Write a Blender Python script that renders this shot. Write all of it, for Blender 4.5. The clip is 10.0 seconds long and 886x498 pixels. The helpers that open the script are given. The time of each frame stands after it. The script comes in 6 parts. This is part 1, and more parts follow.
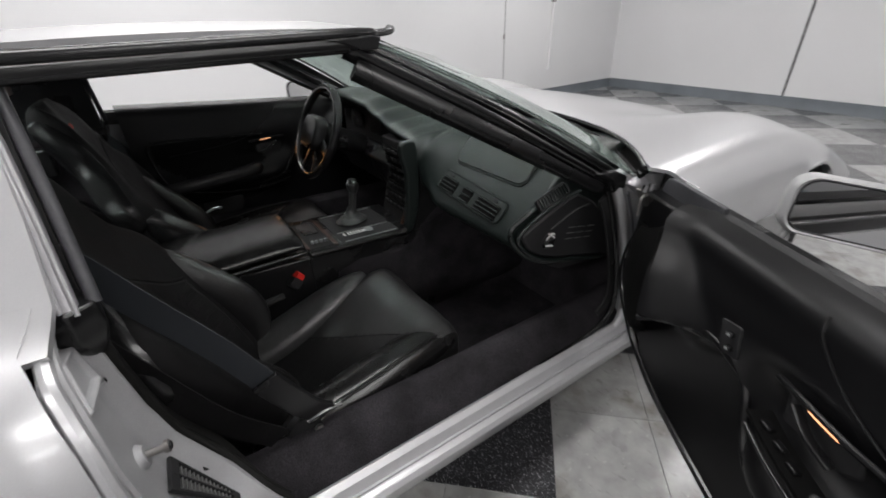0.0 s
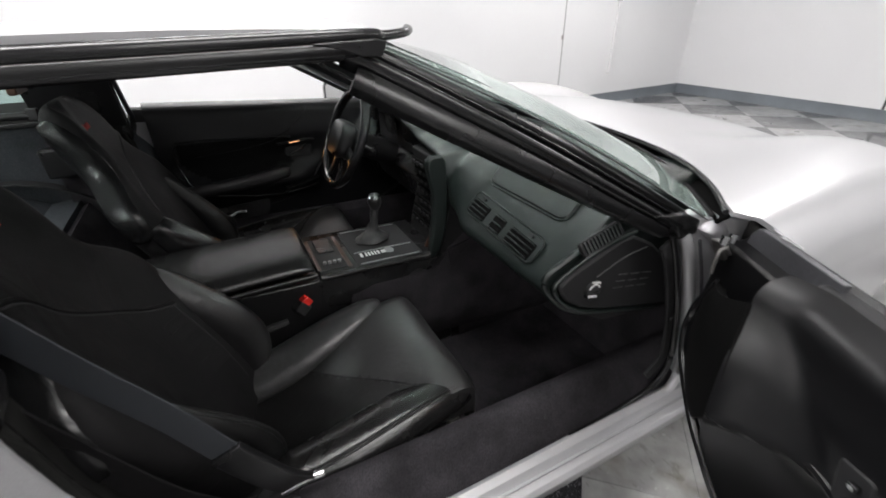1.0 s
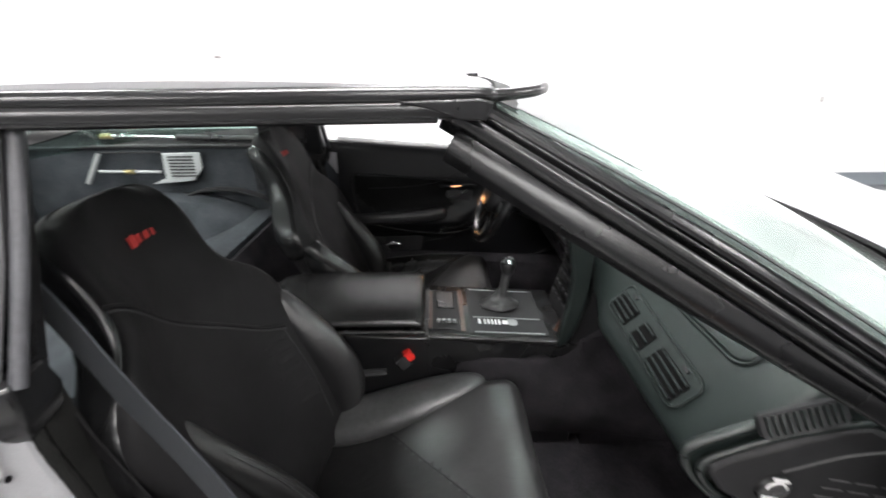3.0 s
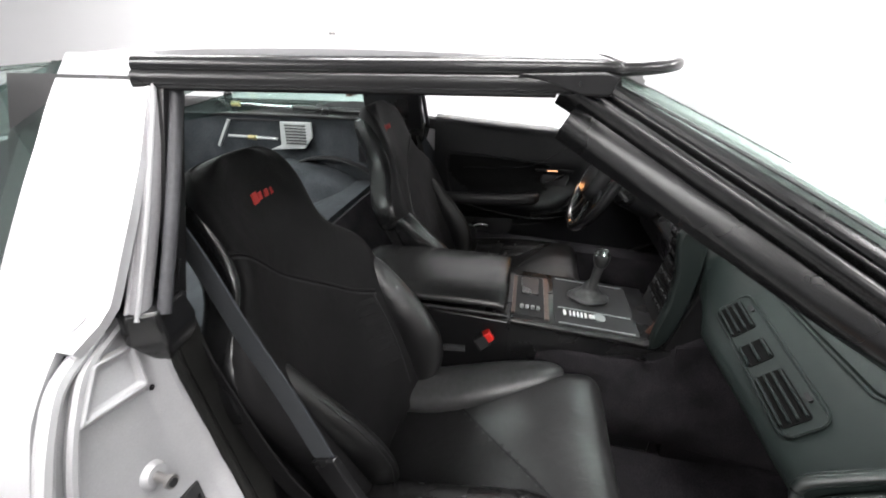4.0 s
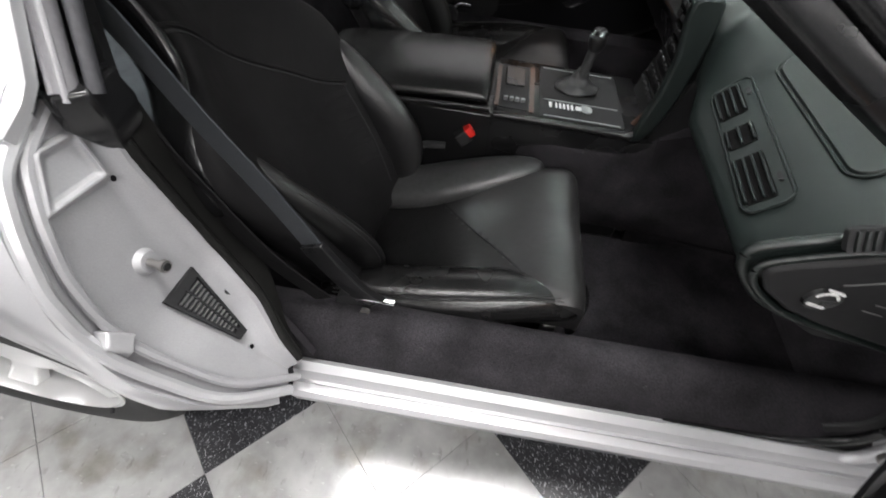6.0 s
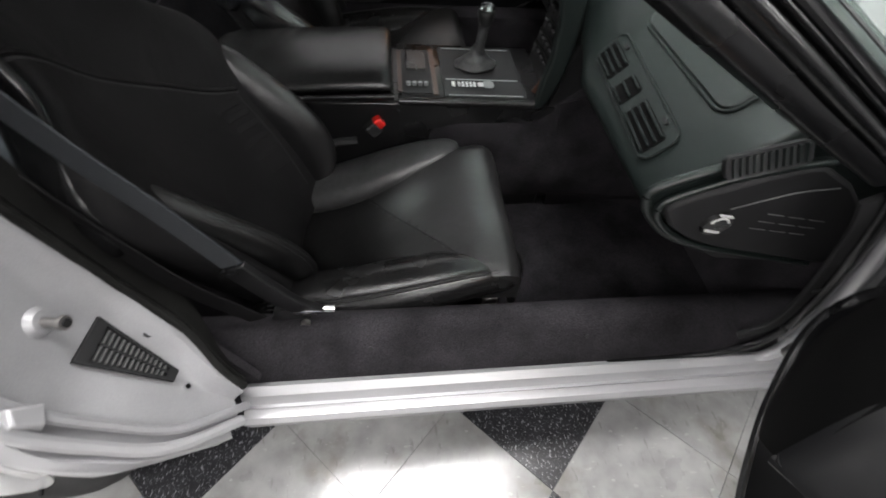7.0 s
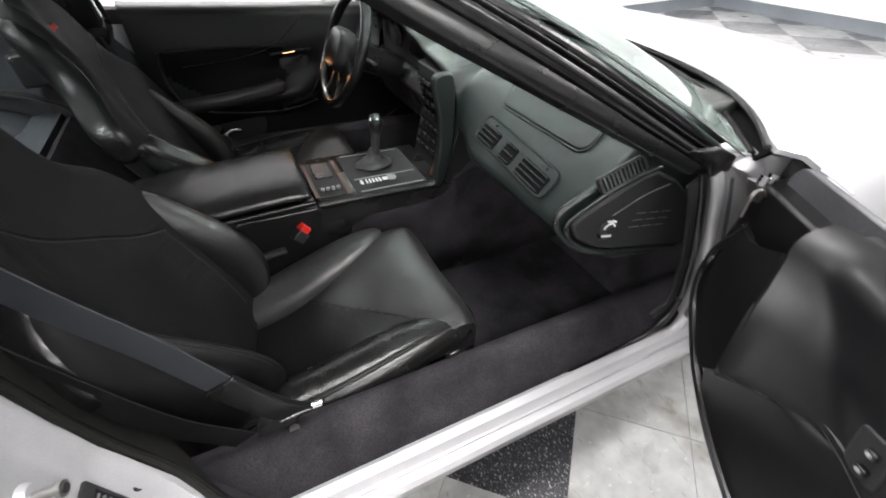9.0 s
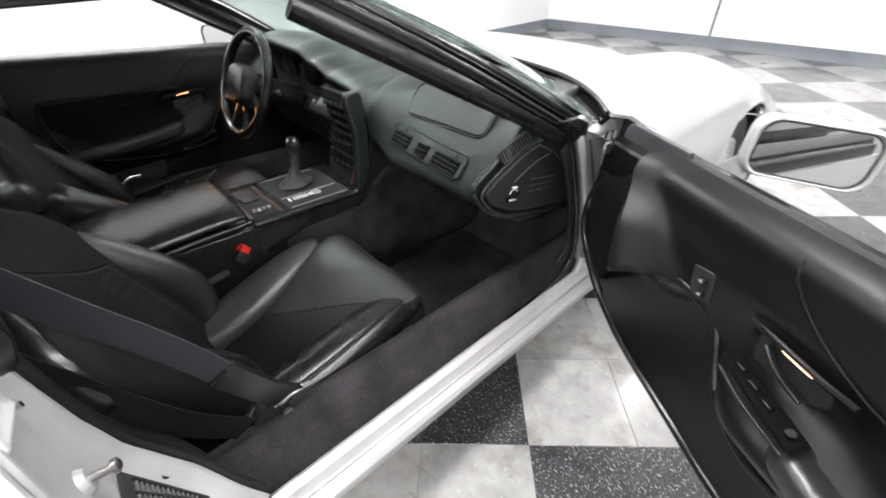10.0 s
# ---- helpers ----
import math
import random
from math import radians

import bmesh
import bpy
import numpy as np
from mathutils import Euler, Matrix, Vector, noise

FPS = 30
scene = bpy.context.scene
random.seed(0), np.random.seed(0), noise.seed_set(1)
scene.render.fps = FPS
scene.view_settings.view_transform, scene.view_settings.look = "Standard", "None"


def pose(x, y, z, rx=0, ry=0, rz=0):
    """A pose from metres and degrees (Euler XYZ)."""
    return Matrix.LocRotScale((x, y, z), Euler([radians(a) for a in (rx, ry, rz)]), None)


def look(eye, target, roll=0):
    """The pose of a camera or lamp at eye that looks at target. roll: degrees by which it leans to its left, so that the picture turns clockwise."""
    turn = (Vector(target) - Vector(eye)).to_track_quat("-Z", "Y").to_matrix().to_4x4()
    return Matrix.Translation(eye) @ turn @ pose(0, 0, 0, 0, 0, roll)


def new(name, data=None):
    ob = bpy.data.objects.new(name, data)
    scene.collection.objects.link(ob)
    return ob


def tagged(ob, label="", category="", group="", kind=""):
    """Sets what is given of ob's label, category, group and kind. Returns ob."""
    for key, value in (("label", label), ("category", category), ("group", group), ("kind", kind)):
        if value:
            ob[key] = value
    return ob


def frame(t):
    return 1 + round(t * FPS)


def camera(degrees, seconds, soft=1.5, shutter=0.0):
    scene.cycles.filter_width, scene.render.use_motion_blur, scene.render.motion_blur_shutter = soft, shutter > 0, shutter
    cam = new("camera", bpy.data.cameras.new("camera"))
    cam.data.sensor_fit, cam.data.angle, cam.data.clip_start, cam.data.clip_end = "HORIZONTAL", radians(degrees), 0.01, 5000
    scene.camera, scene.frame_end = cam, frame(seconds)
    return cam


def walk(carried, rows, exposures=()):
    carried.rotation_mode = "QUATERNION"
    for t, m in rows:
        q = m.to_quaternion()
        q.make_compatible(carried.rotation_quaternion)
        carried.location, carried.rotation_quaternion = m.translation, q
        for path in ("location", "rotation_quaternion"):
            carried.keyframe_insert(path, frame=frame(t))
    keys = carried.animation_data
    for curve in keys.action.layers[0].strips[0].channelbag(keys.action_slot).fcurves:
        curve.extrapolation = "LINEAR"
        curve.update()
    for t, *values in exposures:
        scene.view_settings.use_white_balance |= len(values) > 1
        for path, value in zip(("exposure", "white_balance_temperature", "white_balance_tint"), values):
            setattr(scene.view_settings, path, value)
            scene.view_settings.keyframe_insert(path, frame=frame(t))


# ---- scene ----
cam = camera(93.5, 10.0, soft=1.7, shutter=0.5)
PATH = [
    (0, (-0.135, -1.303, 1.163), (0.841, 0.137, 0.176), -2.1),
    (0.5, (-0.049, -1.246, 1.162), (0.79, 0.269, 0.162), -2.5),
    (1, (0.013, -1.171, 1.161), (0.81, 0.375, 0.173), -1.5),
    (1.5, (0.093, -1.121, 1.153), (0.735, 0.516, 0.201), -1.4),
    (2, (0.13, -1.084, 1.163), (0.604, 0.634, 0.256), -1.1),
    (2.5, (0.166, -1.064, 1.155), (0.427, 0.736, 0.323), -0.5),
    (3, (0.175, -1.047, 1.164), (0.215, 0.785, 0.362), -0.2),
    (3.2, (0.193, -1.049, 1.147), (0.076, 0.791, 0.372), -0.3),
    (4.3, (0.146, -1.046, 1.157), (-0.22, 0.659, 0.179), 0.7),
    (4.5, (0.146, -1.047, 1.149), (-0.235, 0.602, 0.083), 0.8),
    (5, (0.145, -1.043, 1.131), (-0.195, 0.438, -0.169), 1.1),
    (5.5, (0.142, -1.042, 1.114), (-0.104, 0.291, -0.356), 1.8),
    (5.7, (0.148, -1.04, 1.112), (-0.064, 0.241, -0.41), 1.8),
    (6.8, (0.16, -1.045, 1.104), (0.248, 0.156, -0.493), 2.7),
    (7, (0.169, -1.041, 1.109), (0.313, 0.158, -0.485), 2.0),
    (7.5, (0.183, -1.043, 1.111), (0.46, 0.221, -0.414), 1.4),
    (8, (0.177, -1.053, 1.125), (0.615, 0.279, -0.3), 1.0),
    (8.5, (0.135, -1.085, 1.13), (0.717, 0.268, -0.223), 0.4),
    (9, (0.044, -1.12, 1.14), (0.72, 0.26, -0.14), -0.4),
    (9.5, (-0.037, -1.183, 1.142), (0.857, 0.094, -0.112), -0.7),
    (10, (-0.129, -1.231, 1.149), (0.964, -0.044, -0.032), -1.4),
]
walk(cam, [(t, look(eye, target, roll)) for t, eye, target, roll in PATH], exposures=[(0, -1.30), (0.5, -0.99), (1, -0.78), (2, -0.1), (2.5, 0.16), (3.2, 0.16), (4.5, 0.04), (5.5, -0.12), (7, -0.55), (7.5, -0.5), (8.5, -0.02), (9, 0.10), (10, 0.07)])

from mathutils.bvhtree import BVHTree

# ---------------------------------------------------------------- light
world = bpy.data.worlds.new("room_air")
scene.world = world
world.use_nodes = True
world.node_tree.nodes["Background"].inputs[0].default_value = (1, 1, 1, 1)
world.node_tree.nodes["Background"].inputs[1].default_value = 0.02


def area_lamp(name, at, target, sx, sy, watts, colour=(1, 1, 1)):
    data = bpy.data.lights.new(name, "AREA")
    data.shape, data.size, data.size_y, data.energy, data.color = "RECTANGLE", sx, sy, watts, colour
    ob = new(name, data)
    ob.matrix_world = look(at, target)
    return ob


# All out of view; (-2.6, 1.2) is an added lamp that brightens the cargo area.
LAMPS = [(0.3, 2.0), (3.8, 2.0), (3.8, -0.4), (0.0, -0.5), (-2.6, 1.2), (-2.8, -2.3), (0.7, -2.6), (-2.8, -4.4), (0.7, -4.6), (3.8, -3.2)]
CEIL = 2.9
for lx, ly in LAMPS:
    area_lamp("ceiling_lamp", (lx, ly, CEIL - 0.09), (lx, ly, 0), 1.7, 0.55, 72 if lx < -2 else 50 if lx > 3 else 35 if ly < -2 else 80 if ly > 1 else 62, (1.0, 0.98, 0.995))


# ---------------------------------------------------------------- materials
def mat(name, base, rough=0.5, metal=0.0, grain=0.0, grain_scale=40.0, stain=0.0, stain_scale=4.0,
        bump=0.0, bump_scale=200.0, coat=0.0, spec=0.5, sheen=0.0, voronoi=False, rough_var=0.0):
    m = bpy.data.materials.new(name)
    m.use_nodes = True
    nt = m.node_tree
    b = nt.nodes["Principled BSDF"]
    b.inputs["Roughness"].default_value = rough
    b.inputs["Metallic"].default_value = metal
    b.inputs["Specular IOR Level"].default_value = spec
    b.inputs["Coat Weight"].default_value = coat
    b.inputs["Coat Roughness"].default_value = 0.06
    b.inputs["Sheen Weight"].default_value = sheen
    b.inputs["Base Color"].default_value = (*base, 1)
    co = nt.nodes.new("ShaderNodeTexCoord")
    out = None
    if grain or stain:
        def tint(amount, scale, detail, prev):
            n = nt.nodes.new("ShaderNodeTexNoise")
            n.inputs["Scale"].default_value, n.inputs["Detail"].default_value = scale, detail
            nt.links.new(co.outputs["Object"], n.inputs["Vector"])
            r = nt.nodes.new("ShaderNodeMapRange")
            r.inputs[1].default_value, r.inputs[2].default_value = 0.3, 0.7
            r.inputs[3].default_value, r.inputs[4].default_value = 1 - amount, 1 + amount
            nt.links.new(n.outputs["Fac"], r.inputs[0])
            v = nt.nodes.new("ShaderNodeVectorMath")
            v.operation = "SCALE"
            if prev is None:
                v.inputs[0].default_value = base
            else:
                nt.links.new(prev, v.inputs[0])
            nt.links.new(r.outputs[0], v.inputs["Scale"])
            return v.outputs[0]
        if grain:
            out = tint(grain, grain_scale, 4, out)
        if stain:
            out = tint(stain, stain_scale, 6, out)
        nt.links.new(out, b.inputs["Base Color"])
    if rough_var:
        n = nt.nodes.new("ShaderNodeTexNoise")
        n.inputs["Scale"].default_value, n.inputs["Detail"].default_value = 9, 5
        nt.links.new(co.outputs["Object"], n.inputs["Vector"])
        r = nt.nodes.new("ShaderNodeMapRange")
        r.inputs[1].default_value, r.inputs[2].default_value = 0.3, 0.7
        r.inputs[3].default_value, r.inputs[4].default_value = rough - rough_var, rough + rough_var
        nt.links.new(n.outputs["Fac"], r.inputs[0])
        nt.links.new(r.outputs[0], b.inputs["Roughness"])
    if bump:
        n = nt.nodes.new("ShaderNodeTexVoronoi" if voronoi else "ShaderNodeTexNoise")
        n.inputs["Scale"].default_value = bump_scale
        nt.links.new(co.outputs["Object"], n.inputs["Vector"])
        bp = nt.nodes.new("ShaderNodeBump")
        bp.inputs["Strength"].default_value, bp.inputs["Distance"].default_value = bump, 0.002
        nt.links.new(n.outputs[0], bp.inputs["Height"])
        nt.links.new(bp.outputs[0], b.inputs["Normal"])
    return m


def glow(name, colour, strength):
    m = mat(name, (0.02, 0.02, 0.02))
    b = m.node_tree.nodes["Principled BSDF"]
    b.inputs["Emission Color"].default_value, b.inputs["Emission Strength"].default_value = (*colour, 1), strength
    return m


def glass(name, colour, rough=0.0, clear=1.0):
    m = bpy.data.materials.new(name)
    m.use_nodes = True
    b = m.node_tree.nodes["Principled BSDF"]
    b.inputs["Base Color"].default_value = (*colour, 1)
    b.inputs["Transmission Weight"].default_value = clear
    b.inputs["Roughness"].default_value, b.inputs["IOR"].default_value = rough, 1.45
    return m


PAINT = mat("silver_paint", (0.54, 0.54, 0.553), 0.32, 0.4, grain=0.04, grain_scale=900, stain=0.02, stain_scale=3, coat=0.6)
# The body silver again, darkened for the shade in the door openings.
PAINT_SHADED = mat("shaded_silver_paint", (0.38, 0.38, 0.39), 0.42, 0.3, grain=0.05, grain_scale=500, stain=0.1, stain_scale=9, bump=0.06, bump_scale=350)
# Car silver darkened because the mirror shell turns away from the light.
MIRROR_PAINT = mat("silver_paint_in_shade", (0.34, 0.34, 0.345), 0.45, 0.2, grain=0.05, grain_scale=700, stain=0.06, stain_scale=8)
RUBBER = mat("black_rubber", (0.009, 0.009, 0.0095), 0.24, grain=0.15, grain_scale=120, stain=0.2, stain_scale=12, bump=0.05, bump_scale=500, rough_var=0.015)
TRIM = mat("black_trim", (0.008, 0.008, 0.0085), 0.28, grain=0.1, grain_scale=300, stain=0.15, stain_scale=7, bump=0.06, bump_scale=900, voronoi=True, rough_var=0.015)
DASH = mat("dark_green_black_vinyl", (0.008, 0.0115, 0.0107), 0.30, spec=0.6, grain=0.1, grain_scale=200, stain=0.1, stain_scale=6, bump=0.18, bump_scale=1100, voronoi=True, rough_var=0.015)
# Near-black parts, and the darkness painted into vent mouths and the door pocket.
VOID = mat("near_black_and_recess_dark", (0.0015, 0.0015, 0.0015), 0.85, grain=0.2, grain_scale=60, spec=0.1)
PANEL = mat("black_door_vinyl", (0.0045, 0.0045, 0.005), 0.34, spec=0.29, grain=0.12, grain_scale=80, stain=0.15, stain_scale=5, bump=0.08, bump_scale=900, voronoi=True, rough_var=0.015)
# Black rubber raised to grey to carry the light along the pillar seal.
SEAL_GREY = mat("lightened_black_rubber", (0.045, 0.045, 0.05), 0.42, grain=0.15, grain_scale=150, stain=0.2, stain_scale=10, bump=0.06, bump_scale=400)
PRINT_DIM = mat("faint_grey_print", (0.09, 0.09, 0.09), 0.5, grain=0.1, grain_scale=300)
ARM_VINYL = mat("smooth_black_armrest_vinyl", (0.011, 0.0108, 0.011), 0.25, spec=0.55, grain=0.12, grain_scale=70, stain=0.15, stain_scale=8, bump=0.08, bump_scale=700, voronoi=True)
LEATHER = mat("black_leather", (0.0125, 0.0122, 0.0128), 0.32, spec=0.68, grain=0.15, grain_scale=60, stain=0.15, stain_scale=7, bump=0.09, bump_scale=800, voronoi=True, rough_var=0.015)
# Grey leather of the shift boot; on bolsters it paints the light falling there.
LEATHER_PALE = mat("grey_and_lit_black_leather", (0.044, 0.044, 0.045), 0.33, spec=0.7, grain=0.2, grain_scale=70, stain=0.15, stain_scale=9, bump=0.1, bump_scale=560, voronoi=True, rough_var=0.015)
SHINY = mat("shiny_black_vinyl", (0.006, 0.006, 0.0064), 0.24, spec=0.55, grain=0.2, grain_scale=60, bump=0.05, bump_scale=160, rough_var=0.015)
CLOTH = mat("black_seat_cloth", (0.0105, 0.0102, 0.0107), 0.58, grain=0.2, grain_scale=500, stain=0.2, stain_scale=8, bump=0.15, bump_scale=1500, spec=0.10, rough_var=0.03)
CARPET = mat("charcoal_carpet", (0.029, 0.027, 0.0302), 0.95, grain=0.45, grain_scale=420, stain=0.4, stain_scale=11, bump=0.7, bump_scale=900, spec=0.1)
# Charcoal carpet made paler and bluer for the light through the rear glass.
CARGO = mat("carpet_lit_through_hatch", (0.031, 0.034, 0.038), 0.95, grain=0.4, grain_scale=380, stain=0.35, stain_scale=9, bump=0.6, bump_scale=800, spec=0.1)
SEAT_FRONT = mat("satin_seat_leather", (0.018, 0.0178, 0.0182), 0.36, spec=0.6, grain=0.15, grain_scale=60, stain=0.15, stain_scale=9, bump=0.08, bump_scale=700, voronoi=True, rough_var=0.03)
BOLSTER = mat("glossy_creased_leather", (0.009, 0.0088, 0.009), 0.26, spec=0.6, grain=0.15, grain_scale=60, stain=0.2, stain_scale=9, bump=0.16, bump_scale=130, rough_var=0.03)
BACK_ROLL = mat("dark_satin_leather", (0.006, 0.006, 0.0062), 0.40, spec=0.4, grain=0.15, grain_scale=60, stain=0.2, stain_scale=9, bump=0.1, bump_scale=600, voronoi=True, rough_var=0.03)
CUSHION = mat("soft_black_cushion_leather", (0.0125, 0.0122, 0.0126), 0.42, spec=0.4, grain=0.18, grain_scale=90, stain=0.2, stain_scale=8, bump=0.09, bump_scale=650, voronoi=True, rough_var=0.03)
BLACK = mat("matt_black", (0.008, 0.008, 0.009), 0.7, grain=0.2, grain_scale=60)
CHROME = mat("chrome", (0.8, 0.8, 0.8), 0.12, 1.0, stain=0.05, stain_scale=30)
STEEL = mat("dull_steel", (0.30, 0.29, 0.28), 0.38, 0.9, stain=0.25, stain_scale=20)
ALLOY = mat("silver_alloy", (0.66, 0.66, 0.66), 0.3, 0.7, stain=0.06, stain_scale=10)
TYRE = mat("tyre_rubber", (0.02, 0.02, 0.02), 0.8, grain=0.2, grain_scale=150, bump=0.2, bump_scale=300)
BELT = mat("slate_belt_webbing", (0.011, 0.0142, 0.0192), 0.6, grain=0.2, grain_scale=700, bump=0.4, bump_scale=900, sheen=0.1)
RED = mat("red_plastic", (0.65, 0.02, 0.015), 0.35, grain=0.05, grain_scale=80)
RED_THREAD = mat("red_embroidery", (0.45, 0.03, 0.025), 0.7, grain=0.3, grain_scale=900, bump=0.5, bump_scale=1500)
WHITE_PRINT = mat("white_print", (0.75, 0.75, 0.75), 0.5, grain=0.05, grain_scale=300)
SILVER_PLASTIC = mat("silver_plastic", (0.30, 0.31, 0.31), 0.4, 0.2, grain=0.05, grain_scale=200)
BRASS = mat("brass", (0.5, 0.42, 0.22), 0.35, 0.9, stain=0.1, stain_scale=30)
# Brown holds the courtesy lamp's warm reflections on the black trim.
WARM_GLINT = mat("trim_in_warm_reflection", (0.06, 0.03, 0.02), 0.35, grain=0.15, grain_scale=120, rough_var=0.015)


def creased(m, scale, depth, strength):
    """Soft large wrinkles under the fine grain."""
    nt = m.node_tree
    b = nt.nodes["Principled BSDF"]
    co = nt.nodes.new("ShaderNodeTexCoord")
    n = nt.nodes.new("ShaderNodeTexNoise")
    n.inputs["Scale"].default_value, n.inputs["Detail"].default_value, n.inputs["Distortion"].default_value = scale, 3, 0.6
    nt.links.new(co.outputs["Object"], n.inputs["Vector"])
    bp = nt.nodes.new("ShaderNodeBump")
    bp.inputs["Strength"].default_value, bp.inputs["Distance"].default_value = strength, depth
    nt.links.new(n.outputs["Fac"], bp.inputs["Height"])
    old = b.inputs["Normal"].links
    if old:
        nt.links.new(bp.outputs[0], old[0].from_node.inputs["Normal"])
    else:
        nt.links.new(bp.outputs[0], b.inputs["Normal"])


creased(LEATHER, 26, 0.006, 0.30)
creased(LEATHER_PALE, 20, 0.008, 0.28)
creased(SHINY, 22, 0.006, 0.16)
creased(SEAT_FRONT, 24, 0.005, 0.25)
creased(BOLSTER, 60, 0.003, 0.22)
creased(BACK_ROLL, 30, 0.005, 0.3)
creased(CUSHION, 16, 0.008, 0.35)
creased(CLOTH, 11, 0.012, 0.4)
creased(ARM_VINYL, 8, 0.008, 0.3)
creased(CARGO, 12, 0.012, 0.4)
creased(CARPET, 14, 0.012, 0.4)
# Part of this glass is diffuse, painting in the pale reflection of the room.
GLASS_GREEN = glass("green_glass_with_pale_glare", (0.62, 0.72, 0.68), clear=0.88)
GLASS_SIDE = glass("grey_green_side_glass", (0.42, 0.56, 0.52))
GREY_METAL = mat("dull_grey_metal", (0.38, 0.375, 0.39), 0.35, 0.4, grain=0.05, grain_scale=200, stain=0.15, stain_scale=12)
VENT_GREY = mat("mid_grey_plastic_and_shaded_foot", (0.10, 0.10, 0.10), 0.5, grain=0.1, grain_scale=200)
OLIVE = mat("dusty_grey_seal", (0.009, 0.009, 0.0085), 0.6, spec=0.15, grain=0.2, grain_scale=200, stain=0.3, stain_scale=20)
MIRROR = mat("mirror_silver", (0.9, 0.9, 0.9), 0.02, 1.0)
LAMP_WARM = glow("warm_courtesy_lens", (1.0, 0.42, 0.20), 5)
LAMP_RED = glow("red_lamp_lens", (1.0, 0.12, 0.1), 2.5)
WALL = mat("white_wall_paint", (0.78, 0.78, 0.79), 0.55, grain=0.015, grain_scale=300, stain=0.025, stain_scale=0.8, bump=0.05, bump_scale=120)
BASE = mat("grey_vinyl_cove_base", (0.16, 0.18, 0.2), 0.4, grain=0.05, grain_scale=90, stain=0.12, stain_scale=2.5)
JOINT = mat("dark_joint", (0.03, 0.03, 0.03), 0.7, grain=0.1, grain_scale=20)
# Grey on the unseen south wall cuts the light it throws into the cabin.
WALL_FAR = mat("light_cutting_wall_grey", (0.30, 0.30, 0.31), 0.6, grain=0.02, grain_scale=300, stain=0.05, stain_scale=0.8)
CEILING = mat("grey_ceiling_board", (0.42, 0.42, 0.42), 0.8, grain=0.05, grain_scale=50)
LIGHT_LENS = glow("ceiling_light_lens", (1, 0.98, 0.95), 14)


def tile_material(name, dark):
    m = bpy.data.materials.new(name)
    m.use_nodes = True
    nt = m.node_tree
    b = nt.nodes["Principled BSDF"]
    b.inputs["Roughness"].default_value = 0.2
    b.inputs["Coat Weight"].default_value, b.inputs["Coat Roughness"].default_value = 0.9, 0.16
    geo = nt.nodes.new("ShaderNodeNewGeometry")
    info = nt.nodes.new("ShaderNodeObjectInfo")

    def noise_(scale, detail, stretch=None):
        src = geo.outputs["Position"]
        if stretch:
            mp = nt.nodes.new("ShaderNodeMapping")
            mp.inputs["Scale"].default_value = stretch
            mp.inputs["Rotation"].default_value = (0, 0, 0.8)
            nt.links.new(src, mp.inputs["Vector"])
            src = mp.outputs[0]
        n = nt.nodes.new("ShaderNodeTexNoise")
        n.inputs["Scale"].default_value, n.inputs["Detail"].default_value = scale, detail
        nt.links.new(src, n.inputs["Vector"])
        return n.outputs["Fac"]

    def ramp(fac, stops):
        r = nt.nodes.new("ShaderNodeValToRGB")
        r.color_ramp.elements[0].position, r.color_ramp.elements[0].color = stops[0][0], (*stops[0][1], 1)
        r.color_ramp.elements[1].position, r.color_ramp.elements[1].color = stops[-1][0], (*stops[-1][1], 1)
        for p, c in stops[1:-1]:
            e = r.color_ramp.elements.new(p)
            e.color = (*c, 1)
        nt.links.new(fac, r.inputs[0])
        return r.outputs[0]

    def mix(kind, fac, a, c):
        x = nt.nodes.new("ShaderNodeMix")
        x.data_type, x.blend_type = "RGBA", kind
        if isinstance(fac, float):
            x.inputs[0].default_value = fac
        else:
            nt.links.new(fac, x.inputs[0])
        for s, v in ((x.inputs[6], a), (x.inputs[7], c)):
            if isinstance(v, tuple):
                s.default_value = (*v, 1)
            else:
                nt.links.new(v, s)
        return x.outputs[2]

    if dark:
        base = ramp(noise_(30, 5), [(0.35, (0.012, 0.012, 0.014)), (0.65, (0.03, 0.03, 0.034))])
        flecks = ramp(noise_(185, 2, (1.0, 0.5, 1.0)), [(0.615, (0, 0, 0)), (0.645, (1, 1, 1))])
        colour = mix("MIX", flecks, base, (0.32, 0.32, 0.33))
        fine = ramp(noise_(260, 2, (0.6, 1.0, 1.0)), [(0.60, (0, 0, 0)), (0.65, (1, 1, 1))])
        colour = mix("MIX", fine, colour, (0.17, 0.17, 0.18))
    else:
        base = ramp(noise_(16, 6), [(0.3, (0.28, 0.28, 0.275)), (0.5, (0.35, 0.35, 0.345)), (0.7, (0.41, 0.41, 0.405))])
        streak = ramp(noise_(60, 3, (1.0, 0.4, 1.0)), [(0.62, (1, 1, 1)), (0.72, (0.7, 0.7, 0.68))])
        colour = mix("MULTIPLY", 0.8, base, streak)
        chip = ramp(noise_(75, 2, (0.5, 1.0, 1.0)), [(0.66, (0, 0, 0)), (0.72, (1, 1, 1))])
        colour = mix("MIX", chip, colour, (0.44, 0.44, 0.43))
        dirt = ramp(noise_(7, 8), [(0.55, (1, 1, 1)), (0.72, (0.5, 0.46, 0.38))])
        colour = mix("MULTIPLY", 0.8, colour, dirt)
    vary = nt.nodes.new("ShaderNodeMapRange")
    vary.inputs[3].default_value, vary.inputs[4].default_value = 0.92, 1.06
    nt.links.new(info.outputs["Random"], vary.inputs[0])
    sc = nt.nodes.new("ShaderNodeVectorMath")
    sc.operation = "SCALE"
    nt.links.new(colour, sc.inputs[0])
    nt.links.new(vary.outputs[0], sc.inputs["Scale"])
